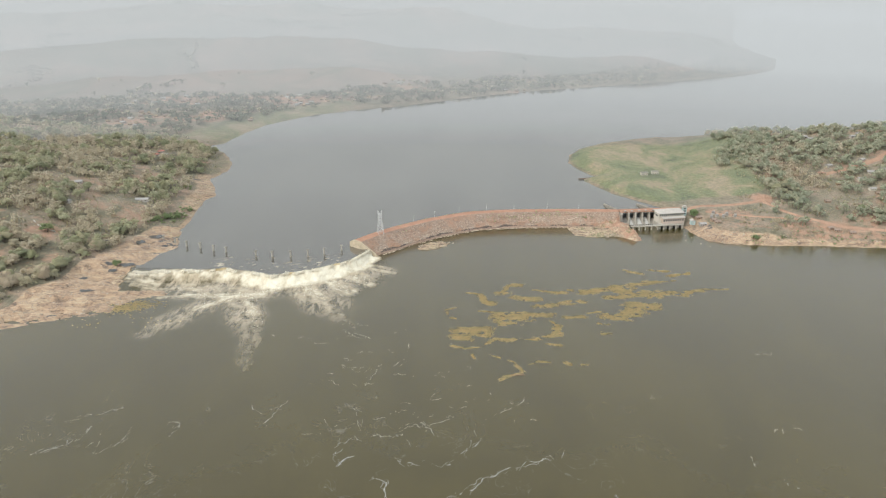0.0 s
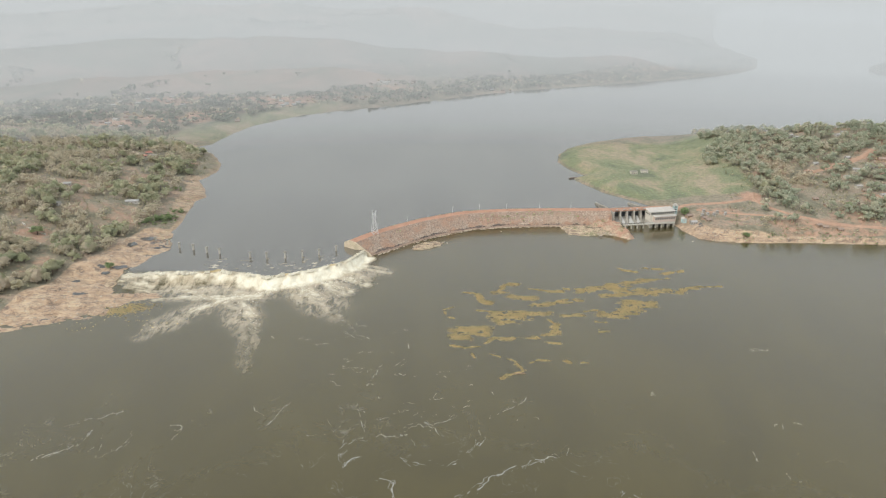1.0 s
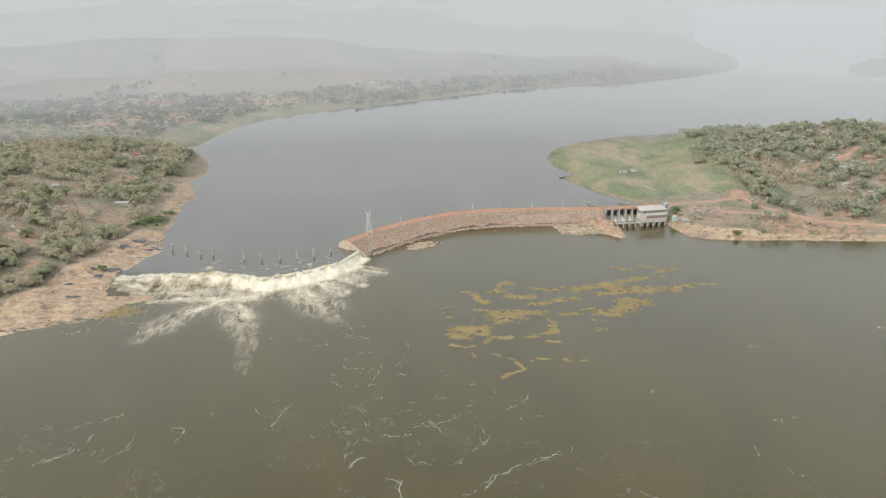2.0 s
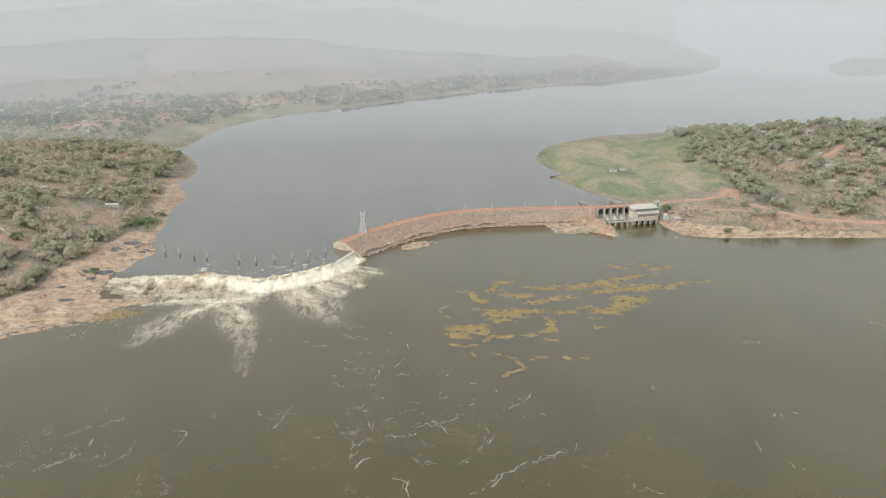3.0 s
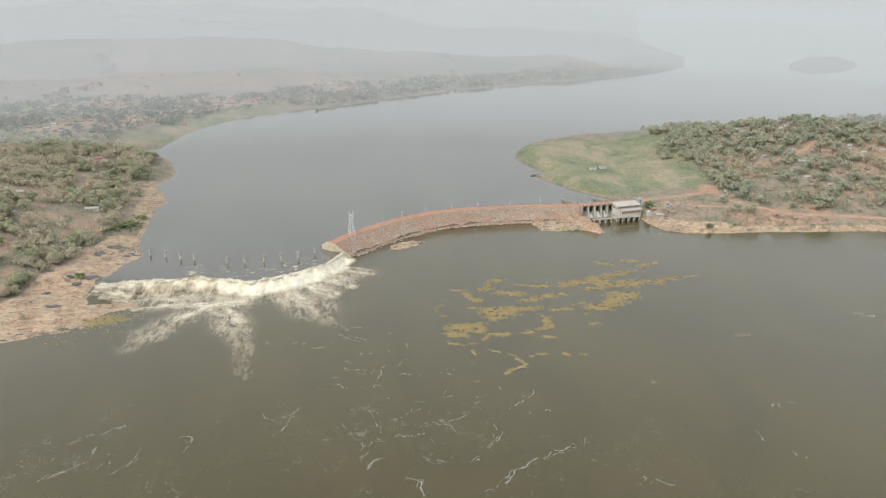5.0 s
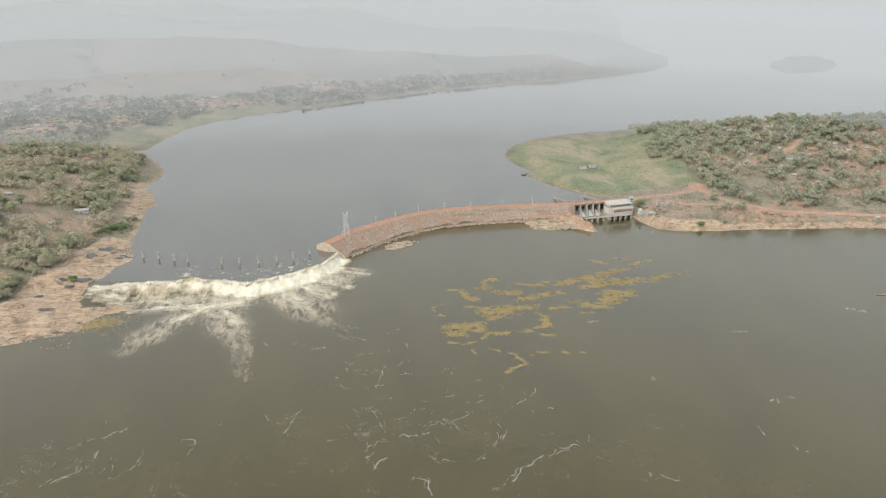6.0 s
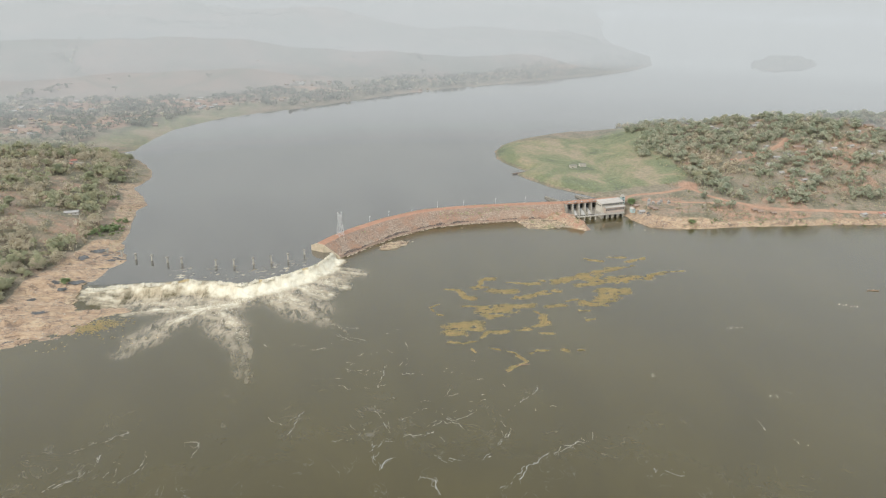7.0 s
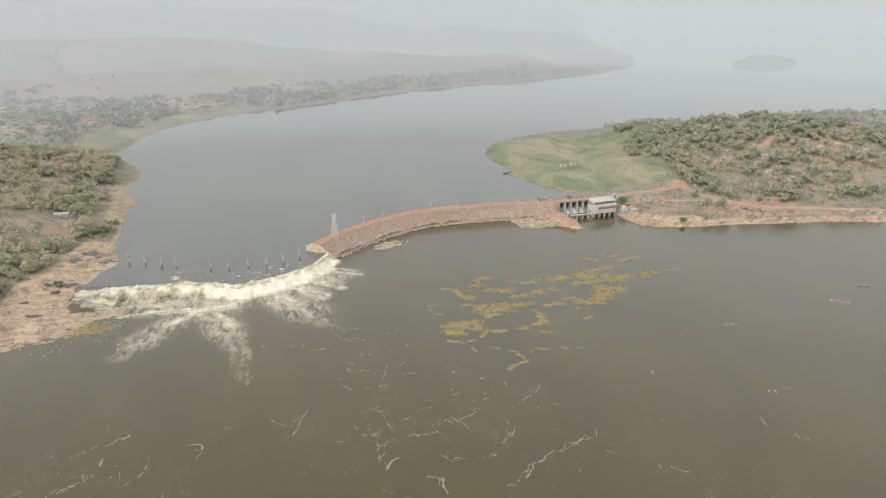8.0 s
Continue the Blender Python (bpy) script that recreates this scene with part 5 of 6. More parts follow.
ALL_HOUSES += [(x, y, 'thatch', a, 'houses of the far village') for x, y, a in [(-487, 1112, 22), (-512, 1128, -26), (-498, 1143, -27), (-468, 1188, 26), (-423, 1169, -16), (-435, 1157, 34), (-459, 1182, 0), (-477, 1202, 24), (-394, 1195, -31), (-392, 1220, 29), (-398, 1185, -18), (-396, 1207, -37), (-507, 1272, 3), (-525, 1261, -30), (-432, 1309, 33), (-445, 1297, 23), (-430, 1297, 16), (-317, 1214, -25), (-260, 1347, 6), (-251, 1320, 26), (-282, 1352, 1), (-213, 1358, 7), (-228, 1368, 7), (-218, 1369, 38), (-300, 1373, -6), (-127, 1406, 12), (-89, 1551, -30), (-110, 1547, -35), (-75, 1515, -32), (154, 1518, -18)]]
ALL_HOUSES += [(x, y, 'thatch', a, 'houses of the far village') for x, y, a in [(-144, 1400, -24), (-483, 1192, 34), (-468, 1126, -23), (-474, 1115, -37)]]
ALL_HOUSES += [(x, y, 'tin', a, 'houses of the far village') for x, y, a in [(-488, 1125, -6), (-526, 1278, -36), (-459, 1334, -16), (-425, 1282, 34), (-259, 1331, 17), (-246, 1329, 36), (-264, 1322, 36), (-95, 1515, -23), (-103, 1535, -11), (115, 1511, 28), (-461, 1107, 7), (-491, 1307, 7)]]
ALL_HOUSES += [(x, y, 'grey', a, 'houses of the far village') for x, y, a in [(-496, 1276, 27), (-527, 1247, 22), (-271, 1350, -29), (-242, 1346, 5), (-288, 1371, -30), (-270, 1386, -5), (-92, 1531, -16), (-487, 1153, -17)]]

HOUSE_XY = np.array([(a, b) for a, b, *_ in ALL_HOUSES], float)


def near_house(x, y, far=9.0):
    return bool(np.any(np.max(np.abs(HOUSE_XY - (x, y)), axis=1) < far))


ROAD_PTS = np.concatenate([along(r[1], 6.0)[1] for r in road_list])


def on_road(x, y):
    return np.min((ROAD_PTS[:, 0] - x) ** 2 + (ROAD_PTS[:, 1] - y) ** 2) < 60


def keep_left(x, y, h, rock, grass, red, hill, sd, r):
    thick = fbm(x / 45, y / 45, 101, 3)
    return (x < -200) & (sd > 24) & (rock < 0.12) & (thick > 0.27 - 0.06 * (y < 660) + 0.60 * (red > 0.33)) & (x > -0.70 * y - 110)


def keep_right(x, y, h, rock, grass, red, hill, sd, r):
    s = x - 0.3 * (y - 740)
    thick = fbm(x / 40, y / 40, 103, 3)
    dense = smooth(y, 745, 800) * 0.25
    return (sd > 18) & (s + 55 * (fbm(x / 45, y / 45, 105, 3) - 0.5) > 283 + 45 * smooth(y, 900, 800)) & (thick > 0.43 - 1.0 * dense) & (y > 685)


spots = []
lx_, ly_, lh_ = scatter(1, 8200, -820, -240, 470, 1040, keep_left)
rx_, ry_, rh_ = scatter(2, 6200, 300, 1000, 690, 1085, keep_right)
for group, xs, ys, zs in (("trees on the west bank", lx_, ly_, lh_), ("trees round the east village", rx_, ry_, rh_)):
    for x, y, z in zip(xs, ys, zs):
        if not near_house(x, y) and not on_road(x, y):
            spots.append((group, x, y, z))
rng = random.Random(5)
dense_green, dense_dry, far_green, count = [], [], [], 0
spots.sort(key=lambda p: p[2] + (0 if p[1] < 0 else 90))
for n, (group, x, y, z) in enumerate(spots):
    dry = vnoise(np.array([x / 24]), np.array([y / 24]), 111)[0] > (0.50 if x < 0 else 0.78 - 0.5 * math.exp(-((x - 378) / 45) ** 2 - ((y - 838) / 45) ** 2)) or rng.random() < (0.22 if x < 0 else 0.12)
    h = rng.uniform(6.5, 14.5) * (0.85 if dry else 1.0) * (0.88 if x > 0 and y > 930 else 1.0)
    wide = rng.uniform(0.85, 1.25)
    if count < 420:
        made = place_tree(rng.choice(BARE if dry else TREES), x, y, h, wide, "bare greyish-brown dry-season tree" if dry else "round-crowned pale green broadleaf tree", group)
        if x > 0 and not dry:
            leaf_of(made, M_VILLAGE_LEAF)
        count += 1
    else:
        (dense_dry if dry else dense_green).append((rng.randrange(3 if dry else 6), x, y, z - 0.2, h * wide, h * wide, h, rng.uniform(0, 6.3)))


def keep_far(x, y, h, rock, grass, red, hill, sd, r):
    rear = behind_foot(x, y)
    belt = (sd > np.where(x < -150, np.where(y < 1190, 75, 42), 14)) & (rear < 10) & (fbm(x / 60, y / 45, 121, 3) > 0.24)
    gully = np.abs(fbm(x / 330, y / 260, 123, 4) - 0.5)
    cover = (rear >= 10) & (rear < 1100) & (gully < 0.016) & (fbm(x / 90, y / 70, 125, 3) > 0.45)
    lone = (rear >= 10) & (rear < 900) & (r.uniform(0, 1, len(x)) < 0.010)
    return (y > 1040) & (x < 1000) & ((y > 1130) | (x < 100)) & (sd > 10) & (belt | cover | lone) & (x > -0.75 * y - 120)


fx, fy, fh = scatter(3, 38000, -1400, 900, 1040, 2300, keep_far)
for x, y, z in zip(fx, fy, fh):
    if np.any((np.abs(HOUSE_XY[:, 0] - x) < 8) & (y - HOUSE_XY[:, 1] < 6) & (y - HOUSE_XY[:, 1] > -24)):
        continue
    dry = rng.random() < 0.15
    h = rng.uniform(5.5, 12) * (0.7 if z > 40 or x > 250 else 1)
    wide = rng.uniform(1.1, 1.7)
    (dense_dry if dry else far_green).append((rng.randrange(3) + 3 if dry else rng.randrange(6) + 6, x, y, z - 0.2, h * wide, h * wide, h, rng.uniform(0, 6.3)))
ix, iy, ih = scatter(4, 900, 1000, 1320, 1700, 2040, lambda x, y, h, rock, grass, red, hill, sd, r: sd > 8)
for x, y, z in zip(ix, iy, ih):
    far_green.append((rng.randrange(6) + 6, x, y, z - 0.2, 11, 11, 5.5, rng.uniform(0, 6.3)))
tagged(joined("woodland", FAR_TREES, [p for p in dense_green if p[1] < 0], M_WOODS), "pale olive woods along the west bank", "trees", kind="stuff")
tagged(joined("village_woodland", FAR_TREES, [p for p in dense_green if p[1] > 0], M_VILLAGE_WOODS), "grey-green woods round the east village", "trees", kind="stuff")
tagged(joined("far_woodland", FAR_TREES, far_green, M_FAR_WOODS), "dark hazy woods along the far shore and round its village", "trees", kind="stuff")
tagged(joined("bare_woodland", FAR_DRY, dense_dry, M_WOODS_DRY), "bare brown dry-season woods", "trees", kind="stuff")


# shrubs and dry scrub
def keep_scrub(x, y, h, rock, grass, red, hill, sd, r):
    left = (x < -200) & (sd > 12) & (y < 1060) & (rock < 0.2)
    right = (x > 240) & (sd > 8) & (y > 672) & (x - 0.3 * (y - 740) > 300)
    return (left | right) & (fbm(x / 22, y / 22, 131, 3) > np.where(x > 0, 0.31, 0.33)) & (h > 1)


tussocks = []
SHRUBS = [crown_geo(400 + k, False, 12, 1) for k in range(4)]
places = []
for x0, x1, n in ((-820, -240, 10000), (240, 900, 9500)):
    sx, sy, sh = scatter(n + int(x1), n, x0, x1, 470 if x0 < 0 else 668, 1060, keep_scrub)
    for x, y, z in zip(sx, sy, sh):
        if not near_house(x, y, 6) and not on_road(x, y):
            h = rng.uniform(1.6, 4.4 if x < 0 else 5.4)
            places.append((rng.randrange(4), x, y, z - 0.36 * h, h * 1.3, h * 1.3, h * 1.1, rng.uniform(0, 6.3)))
fx2, fy2, fh2 = scatter(9, 3400, 160, 420, 770, 1085, lambda x, y, h, rock, grass, red, hill, sd, r: (grass > 0.55) & (sd > 4) & (fbm(x / 30, y / 30, 133, 3) > 0.46))
for x, y, z in zip(fx2, fy2, fh2):
    h = rng.uniform(0.35, 1.0) * (1.8 if rng.random() < 0.08 else 1)
    tussocks.append((rng.randrange(4), x, y, z - 0.36 * h, h * 2.6, h * 2.6, h, rng.uniform(0, 6.3)))
for x, y, n, spread in ((140, 700, 10, 9), (158, 712, 12, 7), (172, 716, 14, 6), (149, 690, 6, 5), (130, 705, 6, 5)):
    for _ in range(n):
        a, b = x + rng.gauss(0, spread * 0.5), y + rng.gauss(0, spread * 0.4)
        h = rng.uniform(1.0, 2.4)
        places.append((rng.randrange(4), a, b, 2.2, h * 1.3, h * 1.3, h, rng.uniform(0, 6.3)))
wx2, wy2, wh2 = scatter(12, 5200, -345, -235, 655, 1010, lambda x, y, h, rock, grass, red, hill, sd, r: (sd > 1.0) & (sd < 16) & (fbm(x / 14, y / 14, 135, 3) > 0.48))
for x, y, z in zip(wx2, wy2, wh2):
    h = rng.uniform(0.7, 2.2)
    places.append((rng.randrange(4), x, y, z - 0.36 * h, h * 1.8, h * 1.8, h, rng.uniform(0, 6.3)))
# green bushes on the waterside and on the dyke
lush = []
for x, y, n, spread in ((-282, 698, 22, 12), (-275, 710, 24, 11), (-270, 724, 16, 9), (-268, 740, 14, 7), (-290, 806, 8, 8), (293, 671, 16, 8), (330, 670, 6, 8), (350, 668, 7, 10), (375, 667, 9, 12), (405, 664, 12, 14), (440, 660, 10, 14), (480, 652, 10, 14), (318, 672, 6, 6), (364, 668, 6, 6)):
    for _ in range(n):
        a, b = x + rng.gauss(0, spread * 0.5), y + rng.gauss(0, spread * 0.35)
        h = rng.uniform(4.5, 7.5) if x < 0 else rng.uniform(2.5, 4.5)
        lush.append((rng.randrange(4), a, b, ground_z(a, b) - 0.36 * h, h * 1.3, h * 1.3, h, rng.uniform(0, 6.3)))
tagged(joined("waterside_bushes", SHRUBS, lush, M_BUSH), "fresh green bushes along the waterside", "shrubs", kind="stuff")
green = []
for d, off, n in ((56, -7, 4), (62, 3.4, 8), (90, 3.6, 9), (118, 3.8, 10), (140, 3.8, 10), (150, 3.8, 14), (158, -9, 12), (166, -7, 8), (176, -8, 14), (186, -11, 8), (190, 3.8, 14), (197, -11, 8), (204, -7, 16), (214, -8, 8), (222, -6, 10), (226, 3.8, 8), (240, -7, 8), (250, -9, 10)):
    for _ in range(n):
        i = min(len(ds) - 2, max(1, int(d / 2 + rng.gauss(0, 3.2))))
        o = off + rng.gauss(0, 1.3 if off < 0 else 0.3)
        zz = np.interp(-o, [-4.2, 4.2, float(toe_out[i])], [CREST_Z, CREST_Z, 0])
        h = rng.uniform(1.2, 3.0) if off < 0 else rng.uniform(0.8, 1.6)
        p = dxy[i] + dn[i] * o
        green.append((rng.randrange(4), p[0], p[1], zz - 0.3 * h, h * 1.5, h * 1.5, h, rng.uniform(0, 6.3)))
tagged(joined("dyke_bushes", SHRUBS, green, M_REED), "low green bushes rooted among the dyke stones", "shrubs", kind="stuff")
tagged(joined("scrub", SHRUBS, places, M_SHRUB), "brown and olive dry-season scrub and bushes", "shrubs", kind="stuff")

tagged(joined("marsh_tussocks", SHRUBS, tussocks, M_REED), "low green marsh tussocks on the flats", "grass", kind="stuff")



# single trees that stand apart
for x, y, h, wide, label in ((249.5, 727, 9.0, 1.2, "round bright green tree beside the power station"), (-358, 634, 10, 1.4, "big round green tree in a bare yard"), (-281, 593, 6.5, 1.4, "low green bush at the edge of the rock shelf"),
                             (-356, 610, 10, 1.3, "dark green tree in a bare yard"), (-277, 706, 6, 1.7, "low green waterside tree"), (-270, 716, 5.5, 1.8, "low green waterside tree"), (-283, 697, 6, 1.7, "low green waterside tree"),
                             *((a, b, 10 + (a * 7 + b * 3) % 5, 1.15, "dark green tree near the west shore") for a, b in ((-398, 915), (-386, 926), (-374, 936), (-362, 952), (-353, 969), (-340, 978), (-327, 985), (-309, 983), (-316, 976), (-326, 860), (-361, 873), (-297, 878), (-305, 778), (-313, 773), (-378, 892), (-362, 730), (-369, 687))),
                             (292, 672, 5.5, 1.7, "green bush on the rocky bank"), (410, 712, 9, 1.3, "green tree on the village slope"), (352, 776, 11, 1.3, "dark green tree beside the dirt road"), (362, 781, 12, 1.2, "dark green tree beside the dirt road")):
    made = place_tree(rng.choice(TREES), x, y, h, wide, label, "")
    if "dark" not in label:
        leaf_of(made, M_BUSH)

# loose boulders on the rock shelf and the east bank
r_ = np.random.RandomState(21)
places = []
for x0, x1, y0, y1, n in ((-350, -225, 490, 690, 2600), (240, 520, 640, 725, 2600)):
    x, y = r_.uniform(x0, x1, n), r_.uniform(y0, y1, n)
    h, rock, *_ = land(x, y)
    for a, b, z in zip(x[rock > 0.5], y[rock > 0.5], h[rock > 0.5]):
        size = r_.choice((0.5, 0.7, 0.9, 1.3, 2.0), p=(0.3, 0.3, 0.2, 0.15, 0.05))
        if z > -0.2:
            places.append((r_.randint(6), a, b, z, size * 1.5, size, size * 0.8, r_.uniform(0, 6.3)))
for a, b in ((232, 690), (236, 684), (228, 676), (240, 668), (246, 660), (222, 694), (318, 479), (325, 474), (366, 501), (-20, 655), (6, 668), (60, 700)):
    places.append((r_.randint(6), a, b, 0.0, r_.uniform(1, 2.4), r_.uniform(0.8, 1.6), 0.9, r_.uniform(0, 6.3)))
for a, b, r, n in ((-14, 660, 8, 60), (-6, 665, 6, 30), (-22, 657, 6, 30), (130, 700, 9, 40), (160, 688, 9, 60), (178, 686, 6, 40)):
    for _ in range(n):
        size = r_.choice((0.6, 0.9, 1.4, 2.0), p=(0.35, 0.35, 0.2, 0.1))
        places.append((r_.randint(6), a + r_.normal(0, r * 0.6), b + r_.normal(0, r * 0.35), 0.7 if a < 100 else 1.4, size * 1.6, size, size * 0.6, r_.uniform(0, 6.3)))
tagged(joined("boulders", ROCKS, places, M_PALESTONE), "loose tan boulders on the river banks", "rocks", kind="stuff")


# ---- houses ----
def house(name, w, d, h, rise, wall, roof, label, category="house", hip=False, group=""):
    hs = empty(name, Matrix.Identity(4), label, category, group)
    part("wall", boxes(((-w / 2, -d / 2, -1.5), (w / 2, d / 2, h))), wall, hs)
    bm = bmesh.new()
    o, e = 0.6, 0.12
    inset = d * 0.45 if hip else 0
    low = [(-w / 2 - o, -d / 2 - o, h), (w / 2 + o, -d / 2 - o, h), (w / 2 + o, d / 2 + o, h), (-w / 2 - o, d / 2 + o, h)]
    top = [(-w / 2 - o + inset, 0, h + rise), (w / 2 + o - inset, 0, h + rise)]
    v = [bm.verts.new(p) for p in low + top] + [bm.verts.new((x, y, z - e)) for x, y, z in low]
    for f in ((0, 1, 5, 4), (2, 3, 4, 5), (1, 2, 5), (3, 0, 4), (6, 7, 1, 0), (7, 8, 2, 1), (8, 9, 3, 2), (9, 6, 0, 3), (9, 8, 7, 6)):
        bm.faces.new([v[i] for i in f])
    part("roof", bm, roof, hs)
    part("ridge", bar(bmesh.new(), top[0], top[1], 0.14, 6), roof, hs)
    part("door", boxes(((-0.5, -d / 2 - 0.06, 0), (0.5, -d / 2 + 0.02, 2.05))), M_WOOD, hs)
    for x in (-w * 0.3, w * 0.3):
        win = part("window", boxes(((x - 0.6, -d / 2 - 0.05, 1.0), (x + 0.6, -d / 2 + 0.02, 2.0))), M_GLASS, hs)
        part("frame", boxes(((x - 0.75, -d / 2 - 0.03, 0.88), (x + 0.75, -d / 2 + 0.02, 2.12))), M_WOOD, win)
    return hs


KINDS = {
    "tin": house("house", 10, 7, 2.9, 1.7, M_WHITE, M_TIN, "whitewashed house with a bright tin roof"),
    "grey": house("house", 11, 7.5, 3.0, 1.8, M_CREAM, M_ROOFGREY, "cream house with a weathered grey sheet roof"),
    "rust": house("house", 9, 6.5, 2.7, 1.7, M_MUD, M_RUST, "mud-brick house with a rusted tin roof"),
    "red": house("house", 12, 8, 3.0, 2.2, M_WHITE, M_REDROOF, "white house with a red sheet roof", hip=True),
    "thatch": house("hut", 6.5, 5.5, 2.3, 2.4, M_MUD, M_THATCH, "mud-brick hut with a thatched roof", "hut", True),
    "shed": house("shed", 19, 9, 3.4, 1.6, M_WHITE, M_TIN, "long white shed with a bright tin roof", "shed"),
    "hall": house("hall", 20, 10, 3.8, 2.6, M_MUD, M_RUST, "long hall with a rusted red-brown roof", "hall"),
    "ruin": house("house", 12, 8, 4.6, 0.4, M_CREAM, M_STAINED, "derelict flat-roofed concrete house on the green flats"),
}
for k, ob in enumerate(KINDS.values()):
    ob.matrix_world = pose(-900 - 40 * k, 1100, -60)
for x, y, kind, turn, group in ALL_HOUSES:
    made = copy_thing(KINDS[kind], pose(x, y, ground_z(x, y) + 0.1, 0, 0, turn) @ Matrix.Scale(0.78 if y > 1050 else 0.62 if x > 260 else 0.66, 4))
    tagged(made, "", "", group)


def remove_thing(ob):
    for o in (*ob.children_recursive, ob):
        bpy.data.objects.remove(o)


for ob in (*TREES, *BARE, *KINDS.values()):
    remove_thing(ob)

# ---- low white walls round a yard on the west bank ----
def yard_wall(x0, y0, x1, y1):
    z = min(ground_z(x0, y0), ground_z(x1, y1))
    n = math.dist((x0, y0), (x1, y1))
    wall = empty("yard_wall", pose(x0, y0, z, 0, 0, math.degrees(math.atan2(y1 - y0, x1 - x0))), "low whitewashed yard wall on red earth", "wall", "yard walls on the west bank")
    part("wall", boxes(((0, -0.15, -1.0), (n, 0.15, 1.5)), bevel=0.04), M_WHITEWALL, wall)
    part("coping", boxes(((-0.1, -0.25, 1.5), (n + 0.1, 0.25, 1.68)), bevel=0.04), M_WHITEWALL, wall)


M_WHITEWALL = plain("white_lime_wall", (0.70, 0.68, 0.62), 0.15, 2.0)
for ends in ((-381, 652, -373, 645), (-371, 643, -366, 640), (-363, 640, -352, 636), (-389, 681, -379, 682)):
    yard_wall(*ends)

# ---- floating weed ----
# mats: from, to, half-width
WEED_NEAR = [((24, 521), (43, 516), 2.1), ((37, 513), (78, 515), 4.8), ((38, 508), (59, 508), 7.2), ((40, 500), (52, 500), 4.6), ((6, 487), (31, 489), 5.5),
             ((4, 478), (16, 475), 3.9), ((18, 483), (30, 480), 4.0), ((3, 465), (12, 461), 2.0), ((12, 461), (24, 464), 1.7), ((24, 464), (33, 473), 2.0),
             ((32, 474), (51, 474), 2.9), ((51, 475), (63, 474), 1.4), ((63, 475), (77, 480), 2.8), ((82, 496), (79, 481), 4.0), ((77, 504), (81, 496), 1.6), ((70, 468), (80, 466), 2.1)]
WEED_MIDDLE = [((16, 555), (27, 551), 2.3), ((27, 549), (30, 535), 3.0), ((30, 534), (37, 534), 3.5), ((40, 553), (51, 555), 3.2), ((45, 558), (50, 567), 2.8),
               ((51, 570), (64, 569), 2.9), ((52, 546), (72, 542), 4.5), ((69, 561), (85, 556), 2.3), ((85, 555), (96, 555), 2.8), ((99, 561), (115, 556), 2.4),
               ((109, 554), (130, 562), 4.7), ((68, 529), (88, 531), 3.4), ((85, 534), (107, 537), 4.0), ((88, 510), (105, 511), 2.5), ((107, 517), (117, 520), 1.7)]
WEED_EAST = [((134, 563), (150, 566), 7.0), ((150, 571), (170, 576), 4.0), ((171, 577), (190, 579), 2.6), ((126, 546), (146, 546), 3.6), ((142, 557), (161, 552), 7.1),
             ((159, 547), (176, 552), 4.6), ((171, 556), (192, 552), 4.3), ((191, 555), (208, 560), 2.8), ((209, 562), (229, 562), 2.0), ((141, 531), (163, 529), 6.5),
             ((136, 520), (148, 519), 6.8), ((118, 512), (136, 509), 4.9), ((111, 500), (119, 498), 2.3), ((112, 484), (116, 484), 2.6)]
WEED_EDGE = [((153, 601), (167, 594), 2.4), ((175, 602), (190, 600), 2.4), ((188, 589), (208, 596), 2.4), ((29, 452), (36, 448), 1.2), ((40, 446), (46, 441), 1.3),
             ((45, 439), (50, 430), 1.9), ((50, 429), (40, 424), 1.2), ((40, 425), (34, 419), 2.1), ((55, 439), (61, 443), 1.3), ((61, 443), (69, 442), 1.6),
             ((79, 442), (82, 439), 2.3), ((89, 439), (94, 439), 1.2), ((17, 453), (19, 446), 1.2), ((-1, 522), (7, 527), 1.2), ((0, 519), (1, 513), 1.6), ((3, 509), (7, 507), 2.0)]
WEED_PATCHES = WEED_NEAR + WEED_MIDDLE + WEED_EAST + WEED_EDGE
pad = []
for k in range(3):
    r = np.random.RandomState(500 + k)
    n = 5
    a = np.arange(n) * math.tau / n
    rad = r.uniform(0.35, 0.65, n)
    v = np.concatenate([np.stack([rad * np.cos(a), rad * np.sin(a), np.zeros(n)], 1), [[0, 0, 0.16]]])
    pad.append((v, np.array([(i, (i + 1) % n, n) for i in range(n)])))
rw = np.random.RandomState(77)
places = []
for a, b, r in WEED_PATCHES:
    r = r * (0.75 if r < 2.4 else 1.0)
    length = math.dist(a, b)
    n = int((length + 2 * r) * 2 * r * 6.5)
    u = rw.uniform(0, 1, n)
    turn, out = rw.uniform(0, math.tau, n), r * 1.25 * rw.uniform(0, 1, n) ** 0.62
    x = a[0] + (b[0] - a[0]) * u + out * np.cos(turn)
    y = a[1] + (b[1] - a[1]) * u + out * np.sin(turn)
    good = fbm(x / 5, y / 4, 141, 5) > 0.30 + 0.17 * (out / r) ** 2
    for px_, py_ in zip(x[good], y[good]):
        s = rw.uniform(0.3, 0.95)
        places.append((rw.randint(3), px_, py_, 0.03, s * 1.3, s, 1.0, rw.uniform(0, 6.3)))
for cx, cy, n in ((-250, 524, 620), (-240, 532, 260), (-262, 498, 14), (-232, 512, 12), (-215, 500, 10)):
    for _ in range(n):
        s = rw.uniform(0.7, 1.6)
        places.append((rw.randint(3), cx + rw.normal(0, 9), cy + rw.normal(0, 4), 0.03, s * 1.3, s, 1.0, rw.uniform(0, 6.3)))
tagged(joined("floating_weed", pad, places, M_WEED), "yellow-green mats of floating river weed", "water weed", kind="stuff")

